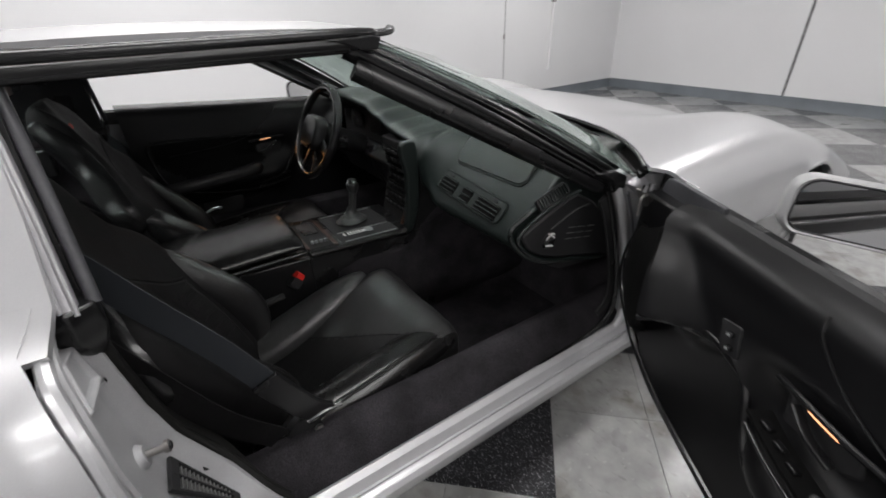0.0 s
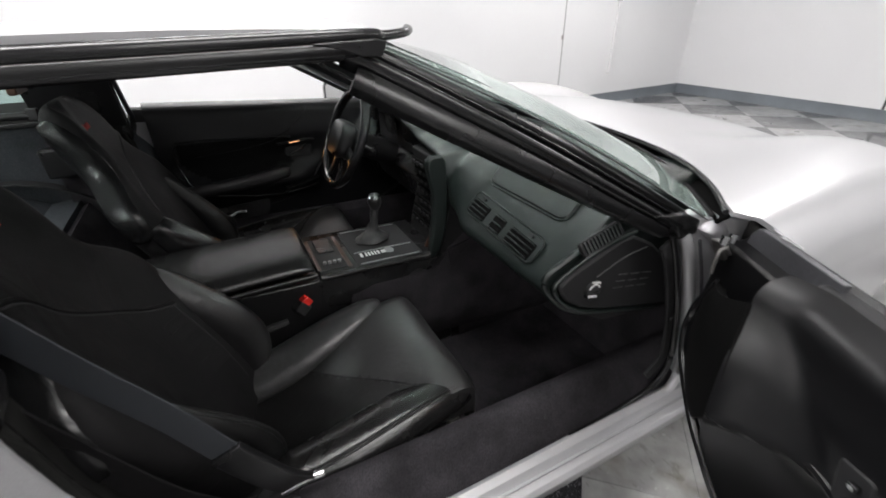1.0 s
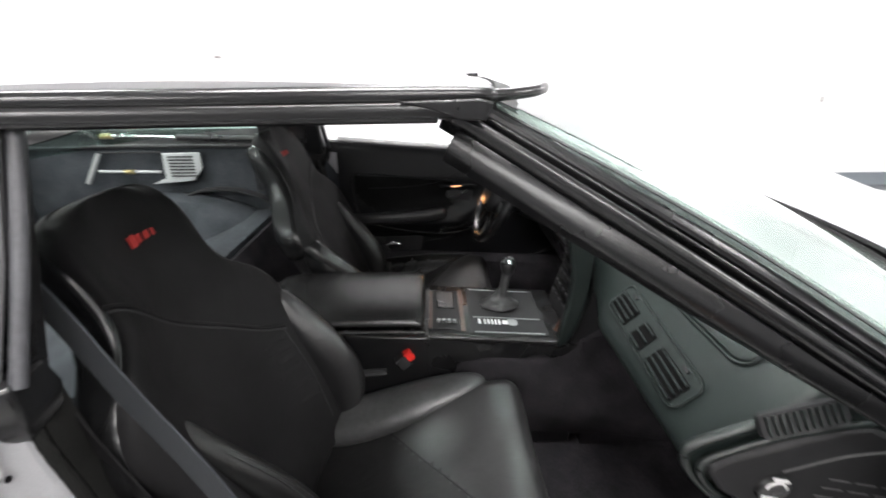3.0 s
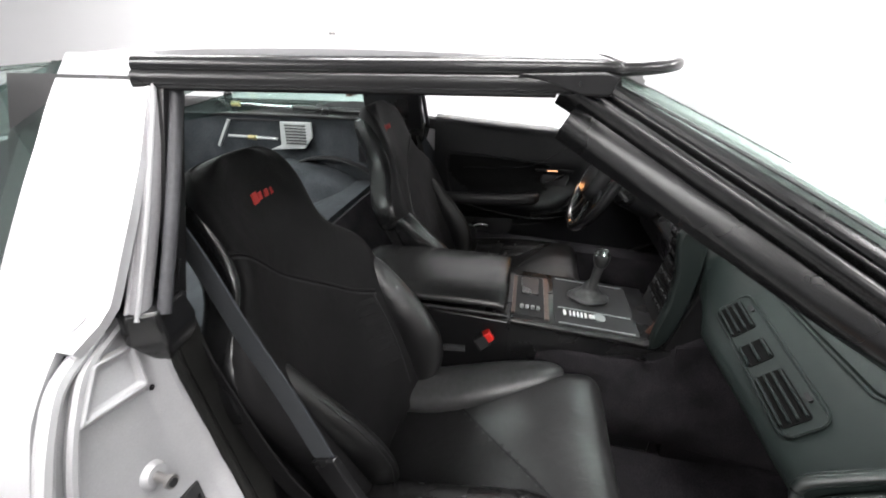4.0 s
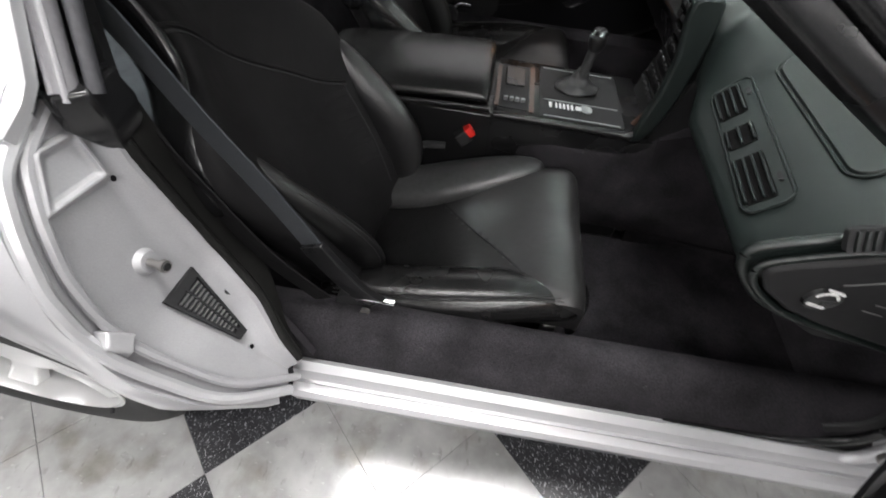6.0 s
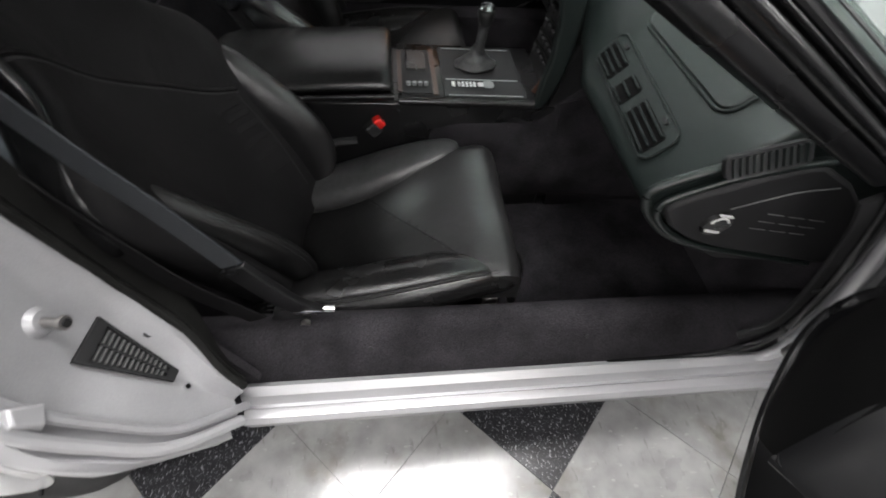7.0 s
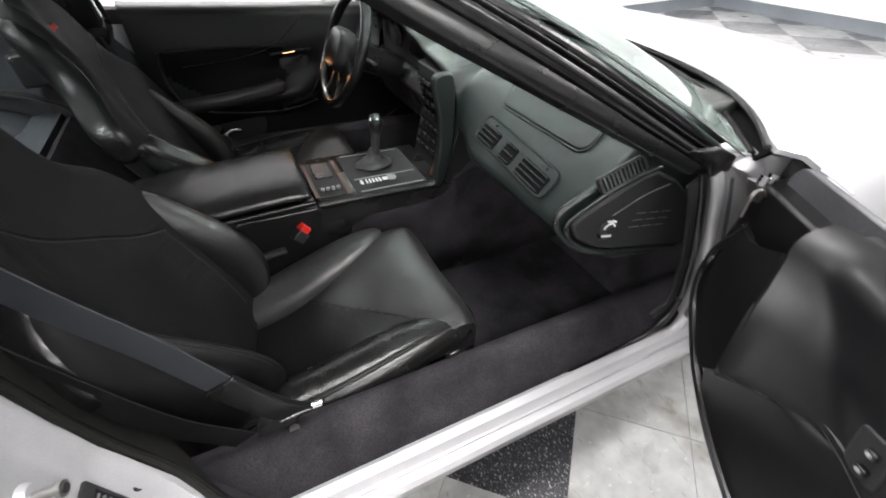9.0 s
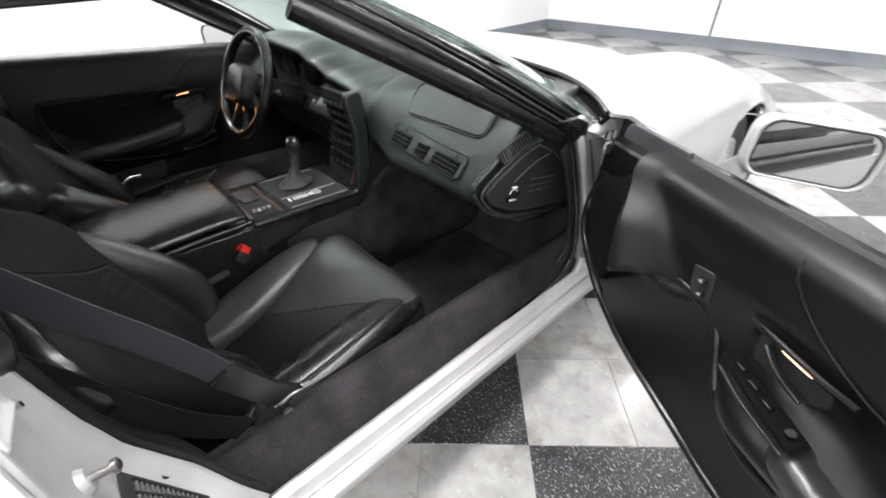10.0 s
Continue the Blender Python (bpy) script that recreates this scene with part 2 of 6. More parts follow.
    nt.links.new(sc.outputs[0], b.inputs["Base Color"])
    wear = nt.nodes.new("ShaderNodeMapRange")
    wear.inputs[1].default_value, wear.inputs[2].default_value = 0.3, 0.7
    wear.inputs[3].default_value, wear.inputs[4].default_value = 0.26, 0.46
    nt.links.new(noise_(5, 6), wear.inputs[0])
    nt.links.new(wear.outputs[0], b.inputs["Roughness"])
    return m


TILE_WHITE = tile_material("white_vinyl_tile", False)
TILE_BLACK = tile_material("black_flecked_vinyl_tile", True)


# ---------------------------------------------------------------- mesh tools
def V(*a):
    return Vector(a)


def finish(name, bm, material, smooth=True, sub=0, bevel=0.0):
    bmesh.ops.recalc_face_normals(bm, faces=bm.faces)
    me = bpy.data.meshes.new(name)
    bm.to_mesh(me)
    bm.free()
    me.materials.append(material)
    if smooth:
        me.shade_smooth()
    ob = new(name, me)
    if bevel:
        md = ob.modifiers.new("bevel", "BEVEL")
        md.width, md.segments, md.limit_method, md.angle_limit = bevel, 2, "ANGLE", radians(40)
    if sub:
        md = ob.modifiers.new("subdivide", "SUBSURF")
        md.levels = md.render_levels = sub
    if smooth and not sub:
        me.set_sharp_from_angle(angle=radians(42))
    return ob


def part(name, bm, material, parent, label="", smooth=True, sub=0, bevel=0.0):
    ob = finish(name, bm, material, smooth, sub, bevel)
    ob.parent = parent
    if label:
        tagged(ob, label)
    return ob


def thing(name, label, category, group="", kind=""):
    return tagged(new(name), label, category, group, kind)


def loft(rings, cap=True, closed=True):
    bm = bmesh.new()
    rows = [[bm.verts.new(p) for p in r] for r in rings]
    n = len(rows[0])
    for a, b in zip(rows, rows[1:]):
        for i in range(n if closed else n - 1):
            j = (i + 1) % n
            bm.faces.new((a[i], a[j], b[j], b[i]))
    if cap and closed:
        bm.faces.new(rows[0][::-1])
        bm.faces.new(rows[-1])
    return bm


def smooth_path(points, steps=8):
    """A Catmull-Rom curve through the points."""
    p = [Vector(q) for q in points]
    p = [2 * p[0] - p[1]] + p + [2 * p[-1] - p[-2]]
    out = []
    for i in range(1, len(p) - 2):
        a, b, c, d = p[i - 1:i + 3]
        for k in range(steps):
            t = k / steps
            out.append(0.5 * ((2 * b) + (c - a) * t + (2 * a - 5 * b + 4 * c - d) * t * t + (3 * b - a - 3 * c + d) * t ** 3))
    return out + [p[-2]]


def sweep_rings(path, profile, up=(0, 0, 1), scale=None):
    rings = []
    up = Vector(up)
    for i, q in enumerate(path):
        d = (path[min(i + 1, len(path) - 1)] - path[max(i - 1, 0)]).normalized()
        s = d.cross(up).normalized()
        w = s.cross(d).normalized()
        k = scale(i / (len(path) - 1)) if scale else 1
        rings.append([q + s * (a * k) + w * (b * k) for a, b in profile])
    return rings


def circle(r, n=10, ry=None):
    return [(r * math.cos(2 * math.pi * i / n), (ry or r) * math.sin(2 * math.pi * i / n)) for i in range(n)]


def tube(points, r, n=10, steps=8, up=(0, 0, 1), ry=None):
    return loft(sweep_rings(smooth_path(points, steps) if steps else [Vector(p) for p in points], circle(r, n, ry), up))


def ribbon(points, profile, steps=8, up=(0, 0, 1)):
    return loft(sweep_rings(smooth_path(points, steps) if steps else [Vector(p) for p in points], profile, up))


def rrect(w, h, r, n=4):
    """A rounded rectangle, w by h, about the origin."""
    out = []
    for cx, cy, a0 in ((w / 2 - r, h / 2 - r, 0), (-w / 2 + r, h / 2 - r, 90), (-w / 2 + r, -h / 2 + r, 180), (w / 2 - r, -h / 2 + r, 270)):
        for k in range(n + 1):
            a = radians(a0 + 90 * k / n)
            out.append((cx + r * math.cos(a), cy + r * math.sin(a)))
    return out


def block(cx, cy, cz, sx, sy, sz, m=None):
    bm = bmesh.new()
    bmesh.ops.create_cube(bm, size=1, matrix=Matrix.Translation((cx, cy, cz)) @ Matrix.Diagonal((sx, sy, sz, 1)))
    if m is not None:
        bm.transform(m)
    return bm


def disc(at, axis, r, depth, n=20, r2=None):
    bm = bmesh.new()
    bmesh.ops.create_cone(bm, cap_ends=True, segments=n, radius1=r, radius2=r if r2 is None else r2, depth=depth)
    bm.transform(Matrix.Translation(at) @ Vector(axis).to_track_quat("Z", "Y").to_matrix().to_4x4())
    return bm


def slab(outline, frame_, thick):
    """A plate: 2D outline laid by the 4x4 pose, thick towards its local -z."""
    top = [frame_ @ Vector((a, b, 0)) for a, b in outline]
    low = [frame_ @ Vector((a, b, -thick)) for a, b in outline]
    return loft([top, low])


def basis(o, ex, ey):
    """A pose with origin o, local x along ex and local y near ey."""
    ex = Vector(ex).normalized()
    ez = ex.cross(Vector(ey)).normalized()
    ey = ez.cross(ex)
    m = Matrix.Identity(4)
    for i, c in enumerate((ex, ey, ez)):
        m.col[i] = (*c, 0)
    m.col[3] = (*o, 1)
    return m


def sheet(fn, nu, nv, thick, flip=False):
    """A curved plate from fn(u, v), thick along its normals."""
    pts = [[Vector(fn(i / nu, j / nv)) for j in range(nv + 1)] for i in range(nu + 1)]
    bm = bmesh.new()
    nrm = [[None] * (nv + 1) for _ in range(nu + 1)]
    for i in range(nu + 1):
        for j in range(nv + 1):
            du = pts[min(i + 1, nu)][j] - pts[max(i - 1, 0)][j]
            dv = pts[i][min(j + 1, nv)] - pts[i][max(j - 1, 0)]
            n = du.cross(dv)
            nrm[i][j] = (n.normalized() if n.length > 1e-9 else Vector((0, 0, 1))) * (-1 if flip else 1)
    a = [[bm.verts.new(pts[i][j]) for j in range(nv + 1)] for i in range(nu + 1)]
    b = [[bm.verts.new(pts[i][j] - nrm[i][j] * thick) for j in range(nv + 1)] for i in range(nu + 1)]
    for i in range(nu):
        for j in range(nv):
            bm.faces.new((a[i][j], a[i + 1][j], a[i + 1][j + 1], a[i][j + 1]))
            bm.faces.new((b[i][j], b[i][j + 1], b[i + 1][j + 1], b[i + 1][j]))
    for i in range(nu):
        bm.faces.new((a[i][0], b[i][0], b[i + 1][0], a[i + 1][0]))
        bm.faces.new((a[i][nv], a[i + 1][nv], b[i + 1][nv], b[i][nv]))
    for j in range(nv):
        bm.faces.new((a[0][j], a[0][j + 1], b[0][j + 1], b[0][j]))
        bm.faces.new((a[nu][j], b[nu][j], b[nu][j + 1], a[nu][j + 1]))
    return bm


def drape(ob, points, towards, lift=0.0):
    """The points moved along a direction on to the surface of an object."""
    tree = BVHTree.FromObject(ob, bpy.context.evaluated_depsgraph_get())
    d = Vector(towards).normalized()
    out = []
    for p in smooth_path(points, 8):
        hit = tree.ray_cast(p - d * 0.3, d)
        if hit[0] is not None:
            out.append(hit[0] - d * lift)
    return out


def lerp(a, b, t):
    return a + (b - a) * t


def table(t, rows):
    """Piecewise-linear value at t from rows of (t, value)."""
    if t <= rows[0][0]:
        return rows[0][1]
    for (a, va), (b, vb) in zip(rows, rows[1:]):
        if t <= b:
            return va + (vb - va) * (t - a) / (b - a)
    return rows[-1][1]


def smoothstep(t):
    t = min(1, max(0, t))
    return t * t * (3 - 2 * t)


# ---------------------------------------------------------------- the room
XF, XB, YL, YR = 6.4, -6.5, 3.2, -5.6
tagged(finish("wall_east", block(XF + 0.1, (YL + YR) / 2, CEIL / 2, 0.2, YL - YR + 0.4, CEIL), WALL, False), "smooth white painted showroom end wall", "wall", kind="structure")
tagged(finish("wall_west", block(XB - 0.1, (YL + YR) / 2, CEIL / 2, 0.2, YL - YR + 0.4, CEIL), WALL, False), "plain white painted showroom wall", "wall", kind="structure")
tagged(finish("wall_north", block((XF + XB) / 2, YL + 0.1, CEIL / 2, XF - XB, 0.2, CEIL), WALL, False), "white painted wall with panel joints and a pipe", "wall", kind="structure")
tagged(finish("wall_south", block((XF + XB) / 2, YR - 0.1, CEIL / 2, XF - XB, 0.2, CEIL), WALL_FAR, False), "unseen wall, grey to cut light thrown into the car", "wall", kind="structure")
tagged(finish("ceiling", block((XF + XB) / 2, (YL + YR) / 2, CEIL + 0.1, XF - XB + 0.4, YL - YR + 0.4, 0.2), CEILING, False), "plain light grey showroom ceiling", "ceiling", kind="structure")


def cove(name, a, b, inward):
    """A vinyl baseboard with a coved toe from a to b."""
    prof = [(0.0, 0.0), (0.0, 0.13), (0.004, 0.132), (0.006, 0.13), (0.007, 0.02), (0.016, 0.004), (0.016, 0.0)]
    rings = [[Vector(p) + Vector(inward) * u + Vector((0, 0, w)) for u, w in prof] for p in (a, b)]
    return tagged(finish(name, loft(rings), BASE, True), "dark grey vinyl cove baseboard along the wall foot", "baseboard", kind="structure")


cove("baseboard_1", (XF, YR, 0), (XF, YL, 0), (-1, 0, 0))
cove("baseboard_2", (XB, YL, 0), (XF - 0.017, YL, 0), (0, -1, 0))
cove("baseboard_3", (XB, YR + 0.017, 0), (XB, YL - 0.017, 0), (1, 0, 0))
cove("baseboard_4", (XB, YR, 0), (XF, YR, 0), (0, 1, 0))
tagged(finish("trim_1", block(XF - 0.002, 0.73, 0.133 + (CEIL - 0.133) / 2, 0.006, 0.022, CEIL - 0.134), JOINT, False), "dark open joint between two wall panels", "wall joint", kind="structure")
tagged(finish("trim_2", block(4.0, YL - 0.002, 0.133 + (CEIL - 0.133) / 2, 0.012, 0.006, CEIL - 0.134), mat("grey_joint", (0.4, 0.4, 0.4), 0.7, grain=0.1), False), "thin grey joint between two wall panels", "wall joint", kind="structure")
for nm, px, zlow in (("wall_pipe", 4.86, 0.40), ("wall_pipe", -1.78, 1.04)):
    pp = thing(nm, "thin white conduit running down the white wall", "pipe", "pipes on the wall")
    part("pipe", tube([(px, YL - 0.022, CEIL - 0.002), (px, YL - 0.022, 2), (px, YL - 0.022, zlow + 0.03)], 0.016, 10, 4, up=(1, 0, 0)), WALL, pp)
    part("pipe_elbow", tube([(px, YL - 0.022, zlow + 0.03), (px - 0.004, YL - 0.020, zlow + 0.01), (px - 0.02, YL - 0.016, zlow)], 0.017, 10, 5, up=(1, 0, 0)), WALL, pp)
    for zc in (1.25, 2.3):
        part("pipe_clip", block(px, YL - 0.02, zc, 0.05, 0.044, 0.02), STEEL, pp, bevel=0.003)
box_ = thing("wall_box", "small dark latch on the wall joint", "latch")
part("plate", block(3.985, YL - 0.008, 0.86, 0.025, 0.012, 0.05), STEEL, box_, bevel=0.002)

for lx, ly in LAMPS:
    cl = thing("ceiling_light", "long white fluorescent light fixed to the ceiling", "ceiling light", "ceiling lights")
    part("housing", block(lx, ly, CEIL - 0.03, 1.8, 0.62, 0.058), CEILING, cl, bevel=0.01)
    part("diffuser", block(lx, ly, CEIL - 0.066, 1.72, 0.56, 0.012), LIGHT_LENS, cl)

floor = tagged(finish("floor", block((XF + XB) / 2, (YL + YR) / 2, -0.06, XF - XB, YL - YR, 0.114), mat("grey_tile_bed", (0.2, 0.2, 0.2), 0.8, grain=0.1), False), "black and white checkered vinyl tile floor laid diagonally", "floor", kind="structure")


# ---------------------------------------------------------------- the car: outer body
car = thing("sports_car", "silver two-seat sports car with open passenger door on checkered floor", "car")
BELT_Z = 0.885
SIDE = [(0.16, 0.78), (0.24, 0.81), (0.36, 0.842), (0.43, 0.875), (0.483, 0.897), (0.556, 0.906), (0.68, 0.888), (0.749, 0.864), (0.795, 0.840), (0.83, 0.806), (0.85, 0.768), (0.862, 0.744), (0.885, 0.722)]


def jamb_x(z):
    return table(z, [(0.30, -0.10), (0.535, -0.24), (0.58, -0.266), (0.66, -0.284), (0.77, -0.295), (0.862, -0.315), (0.885, -0.302)])


def hood_z(x, y):
    u = x - 1.0
    z = 0.866 - 0.02 * u - 0.142 * u * u
    a = abs(y)
    z -= 0.05 * (a / 0.9) ** 2
    bulge = math.exp(-((x - 1.62) / 0.42) ** 2) * math.exp(-((a - 0.68) / 0.16) ** 2)
    z += 0.045 * bulge
    z -= 0.02 * math.exp(-((a - 0.42) / 0.12) ** 2) * smoothstep((x - 1.0) / 0.5)
    if a > 0.8:
        z -= 1.6 * (a - 0.8) ** 2
    return z


def cowl_x(y):
    return 0.993 - 0.288 * (min(abs(y), 0.79) / 0.86) ** 4.6


def wheel_gap(x, cx, r):
    return 0.33 + math.sqrt(max(r * r - (x - cx) ** 2, 0)) if abs(x - cx) < r else 0


FAX, RAX = 1.70, -0.69


def hood_point(u, v):
    w = lerp(-1, 1, v)
    a = abs(w)
    k = smoothstep((a - 0.86) / 0.14)
    y = lerp(0, 0.80, a / 0.86) if a < 0.86 else 0.80 + 0.105 * math.sin(math.pi / 2 * (a - 0.86) / 0.14)
    x0 = cowl_x(min(y, 0.86)) + 0.015 + 0.05 * smoothstep((y - 0.79) / 0.07)
    x = lerp(x0, 2.62 - 0.35 * (y / 0.9) ** 3, u)
    z = hood_z(x, min(y, 0.80)) - (0.15 * (1 - math.cos(math.pi / 2 * (a - 0.86) / 0.14)) if a > 0.86 else 0)
    if a > 0.86:
        z = max(z, min(wheel_gap(x, FAX, 0.345), hood_z(x, 0.80) - 0.01))
    return (x, math.copysign(y, w), z)


part("hood", sheet(hood_point, 44, 70, 0.01), PAINT, car, "smooth silver clamshell hood with raised fenders")


for s in (-1, 1):
    def fender(u, v, s=s):
        x = lerp(0.99, 2.55, u)
        top = hood_z(min(x, 2.3), 0.80) - 0.135
        low = min(top - 0.004, max(0.2 + 0.1 * u, wheel_gap(x, FAX, 0.345)))
        z = lerp(low, top, v)
        y = 0.86 + 0.05 * math.sin(math.pi * min(1, max(0, (z - 0.15) / (top - 0.05)))) - 0.35 * max(0, u - 0.8) ** 2 / 0.04 * 0.5
        y = min(y, 0.899)
        return (x, s * y, z)
    part("front_fender", sheet(fender, 48, 12, 0.012, flip=s < 0), PAINT, car)
    part("wheel_well", sheet(lambda u, v, s=s: (FAX + 0.385 * math.cos(math.pi * u), s * lerp(0.5, 0.865, v), 0.30 + 0.385 * math.sin(math.pi * u)), 16, 2, 0.01), BLACK, car)
part("nose", loft([[(lerp(x0, x1, 0), y, z) for y, z in ring] for x0, x1, ring in (
    (2.22, 0, [(-0.84, 0.22), (0.84, 0.22), (0.84, 0.58), (0, 0.60), (-0.84, 0.58)]),
    (2.55, 0, [(-0.74, 0.24), (0.74, 0.24), (0.74, 0.44), (0, 0.47), (-0.74, 0.44)]),
    (2.66, 0, [(-0.5, 0.28), (0.5, 0.28), (0.5, 0.40), (0, 0.42), (-0.5, 0.40)]))]), PAINT, car, bevel=0.03)


def wheel(x, s):
    w = new("wheel")
    w.parent = car
    cy = s * (0.755 if x > 0 else 0.745)
    R, rw = 0.325, 0.105
    prof = [(-rw, 0.199), (-rw - 0.008, 0.225), (-rw - 0.010, 0.255), (-rw - 0.004, 0.29), (-rw + 0.012, 0.314), (-rw + 0.035, R), (rw - 0.035, R), (rw - 0.012, 0.314), (rw + 0.004, 0.29), (rw + 0.010, 0.255), (rw + 0.008, 0.225), (rw, 0.199)]
    n = 48
    bm = loft([[(x + r * math.cos(a), cy + d, 0.325 + r * math.sin(a)) for d, r in prof] for a in [2 * math.pi * i / n for i in range(n)]] , cap=False)
    bm.verts.ensure_lookup_table()
    k = len(prof)
    for i in range(k):
        bm.faces.new([bm.verts[q] for q in ((n - 1) * k + i, (n - 1) * k + (i + 1) % k, (i + 1) % k, i)])
    part("tyre", bm, TYRE, w)
    prof = [(s * 0.085, 0.203), (s * 0.108, 0.201), (s * 0.108, 0.192), (s * 0.085, 0.186), (s * -0.02, 0.184), (s * -0.03, 0.19)]
    bm = loft([[(x + r * math.cos(a), cy + d, 0.325 + r * math.sin(a)) for d, r in prof] for a in [2 * math.pi * i / n for i in range(n)]], cap=False)
    bm.verts.ensure_lookup_table()
    k = len(prof)
    for i in range(k):
        bm.faces.new([bm.verts[q] for q in ((n - 1) * k + i, (n - 1) * k + (i + 1) % k, (i + 1) % k, i)])
    part("rim", bm, ALLOY, w, "bright silver alloy rim lip")
    part("hub", disc((x, cy + s * 0.055, 0.325), (0, s, 0), 0.075, 0.05, 24, 0.06), ALLOY, w)
    for i in range(5):
        a = 2 * math.pi * i / 5 + 0.3
        c, q = math.cos(a), math.sin(a)
        rings = []
        for r, hw, d in ((0.05, 0.035, 0.07), (0.12, 0.030, 0.075), (0.186, 0.040, 0.085)):
            rings.append([(x + r * c - h * q, cy + s * (d + e), 0.325 + r * q + h * c) for h, e in ((-hw, -0.02), (-hw * 0.7, 0.008), (hw * 0.7, 0.008), (hw, -0.02))])
        part("spoke", loft(rings), ALLOY, w, bevel=0.004)
    part("brake_disc", disc((x, cy - s * 0.02, 0.325), (0, 1, 0), 0.15, 0.02, 32), STEEL, w)
    part("valve", disc((x + 0.10, cy + s * 0.105, 0.325 - 0.172), (0.3, s, -0.4), 0.004, 0.03, 8), BLACK, w)


for s in (-1, 1):
    wheel(FAX, s)
    wheel(RAX, s)

for s in (-1, 1):
    # rear quarter: from the shut line to the tail, cut by the wheel opening
    def quarter(u, v, s=s):
        xr = -1.75
        low = 0.36
        for _ in range(4):
            xm = lerp(jamb_x(low) - 0.01, xr, u)
            low = max(0.20 if xm < -0.5 else table(xm, [(-0.5, 0.37), (-0.30, 0.38), (-0.14, 0.365)]), wheel_gap(xm, RAX, 0.375))
        z = lerp(low, BELT_Z - 0.045 * smoothstep((u - 0.14) / 0.2) - 0.03 * u * u, v)
        x = lerp(jamb_x(z) - 0.012 * smoothstep((0.87 - z) / 0.02), xr, u)
        y = table(z, SIDE) + 0.012 * math.exp(-((u - 0.4) / 0.25) ** 2) - 0.12 * u ** 3 - 0.012 * (1 - smoothstep(u / 0.02)) * smoothstep((0.86 - z) / 0.03)
        y -= max(0.0, y - 0.868) * smoothstep((-0.255 - x) / 0.15)
        return (x, s * y, z)
    part("quarter_panel", sheet(quarter, 80, 30, 0.012, flip=s > 0), PAINT, car, "smooth silver rear quarter panel round the wheel")
    part("wheel_well", sheet(lambda u, v, s=s: (RAX + 0.380 * math.cos(math.pi * u), s * lerp(0.60, 0.862, v), 0.32 + 0.392 * math.sin(math.pi * u)), 16, 2, 0.006), BLACK, car)
    # body-coloured hoop between the door opening and the rear glass
    def hoop(u, v, s=s):
        z = lerp(0.844, 1.137, v)
        xf = table(z, [(0.844, -0.300), (0.88, -0.286), (0.97, -0.282), (1.03, -0.283), (1.137, -0.290)])
        xb = table(z, [(0.80, -0.462), (0.885, -0.45), (1.0, -0.44), (1.137, -0.42)])
        y = table(z, [(0.844, 0.774), (0.862, 0.742), (0.885, 0.722), (0.95, 0.683), (1.03, 0.633), (1.09, 0.598), (1.137, 0.565)])
        return (lerp(xf, xb, u), s * y, z)
    part("roof_hoop", sheet(hoop, 6, 16, 0.012, flip=s > 0), PAINT, car)
    pane = part("side_glass", sheet(lambda u, v, s=s: (lerp(lerp(-0.452, -0.422, v), lerp(-1.5, -1.3, v), u), s * (lerp(0.722, 0.565, v) + 0.01 * math.sin(math.pi * v) - 0.05 * u), lerp(lerp(0.886, 0.83, u) - 0.03 * smoothstep(u * 4), lerp(1.137, 0.90, u), v)), 14, 8, 0.004, flip=s > 0), GLASS_SIDE, car)
    pane.visible_shadow = False
    part("glass_border", sheet(lambda u, v, s=s: (lerp(lerp(-0.452, -0.422, v), lerp(-0.50, -0.465, v), u), s * (lerp(0.716, 0.559, v) + 0.01 * math.sin(math.pi * v)), lerp(0.868, 1.132, v)), 2, 8, 0.002, flip=s > 0), BLACK, car, "black printed border of the side glass")
    part("glass_seal", tube([(-0.425, s * 0.572, 1.132), (-0.444, s * 0.652, 1.0), (-0.455, s * 0.724, 0.888), (-0.50, s * 0.722, 0.884), (-0.72, s * 0.717, 0.847), (-1.0, s * 0.705, 0.835), (-1.5, s * 0.66, 0.81)], 0.006, 8, 6), RUBBER, car)

pane = part("rear_glass", sheet(lambda u, v: (lerp(-0.40, -1.45, u), lerp(-0.565, 0.565, v) * (1 - 0.05 * u), 1.15 - 0.03 * u - 0.22 * u * u - 0.02 * (2 * v - 1) ** 2), 14, 14, 0.004), GLASS_GREEN, car, "large clear tinted rear hatch glass")
pane.visible_shadow = False
part("hatch_frame", tube([(-1.46, -0.64, 0.86), (-1.5, -0.3, 0.90), (-1.5, 0.3, 0.90), (-1.46, 0.64, 0.86)], 0.02, 8, 6), RUBBER, car)
part("tail_deck", sheet(lambda u, v: (lerp(-1.47, -1.80, u), lerp(-0.74, 0.74, v), 0.875 - 0.05 * u - 0.03 * (2 * v - 1) ** 2), 6, 12, 0.01), PAINT, car)
part("tail_panel", sheet(lambda u, v: (-1.76 - 0.08 * math.sin(math.pi * u), lerp(-0.78, 0.78, v), lerp(0.25, 0.82, u)), 8, 10, 0.01), PAINT, car)

part("roof_panel", sheet(lambda u, v: (lerp(0.225, -0.41, u), lerp(-0.562, 0.562, v), 1.133 + 0.014 * (1 - abs(2 * v - 1) ** 3) + 0.008 * math.sin(math.pi * u)), 12, 24, 0.010), PAINT, car, "smooth silver removable roof panel")
part("headliner", sheet(lambda u, v: (lerp(0.19, -0.33, u), lerp(-0.53, 0.53, v), 1.115 + 0.01 * math.sin(math.pi * v)), 8, 10, 0.008), TRIM, car)

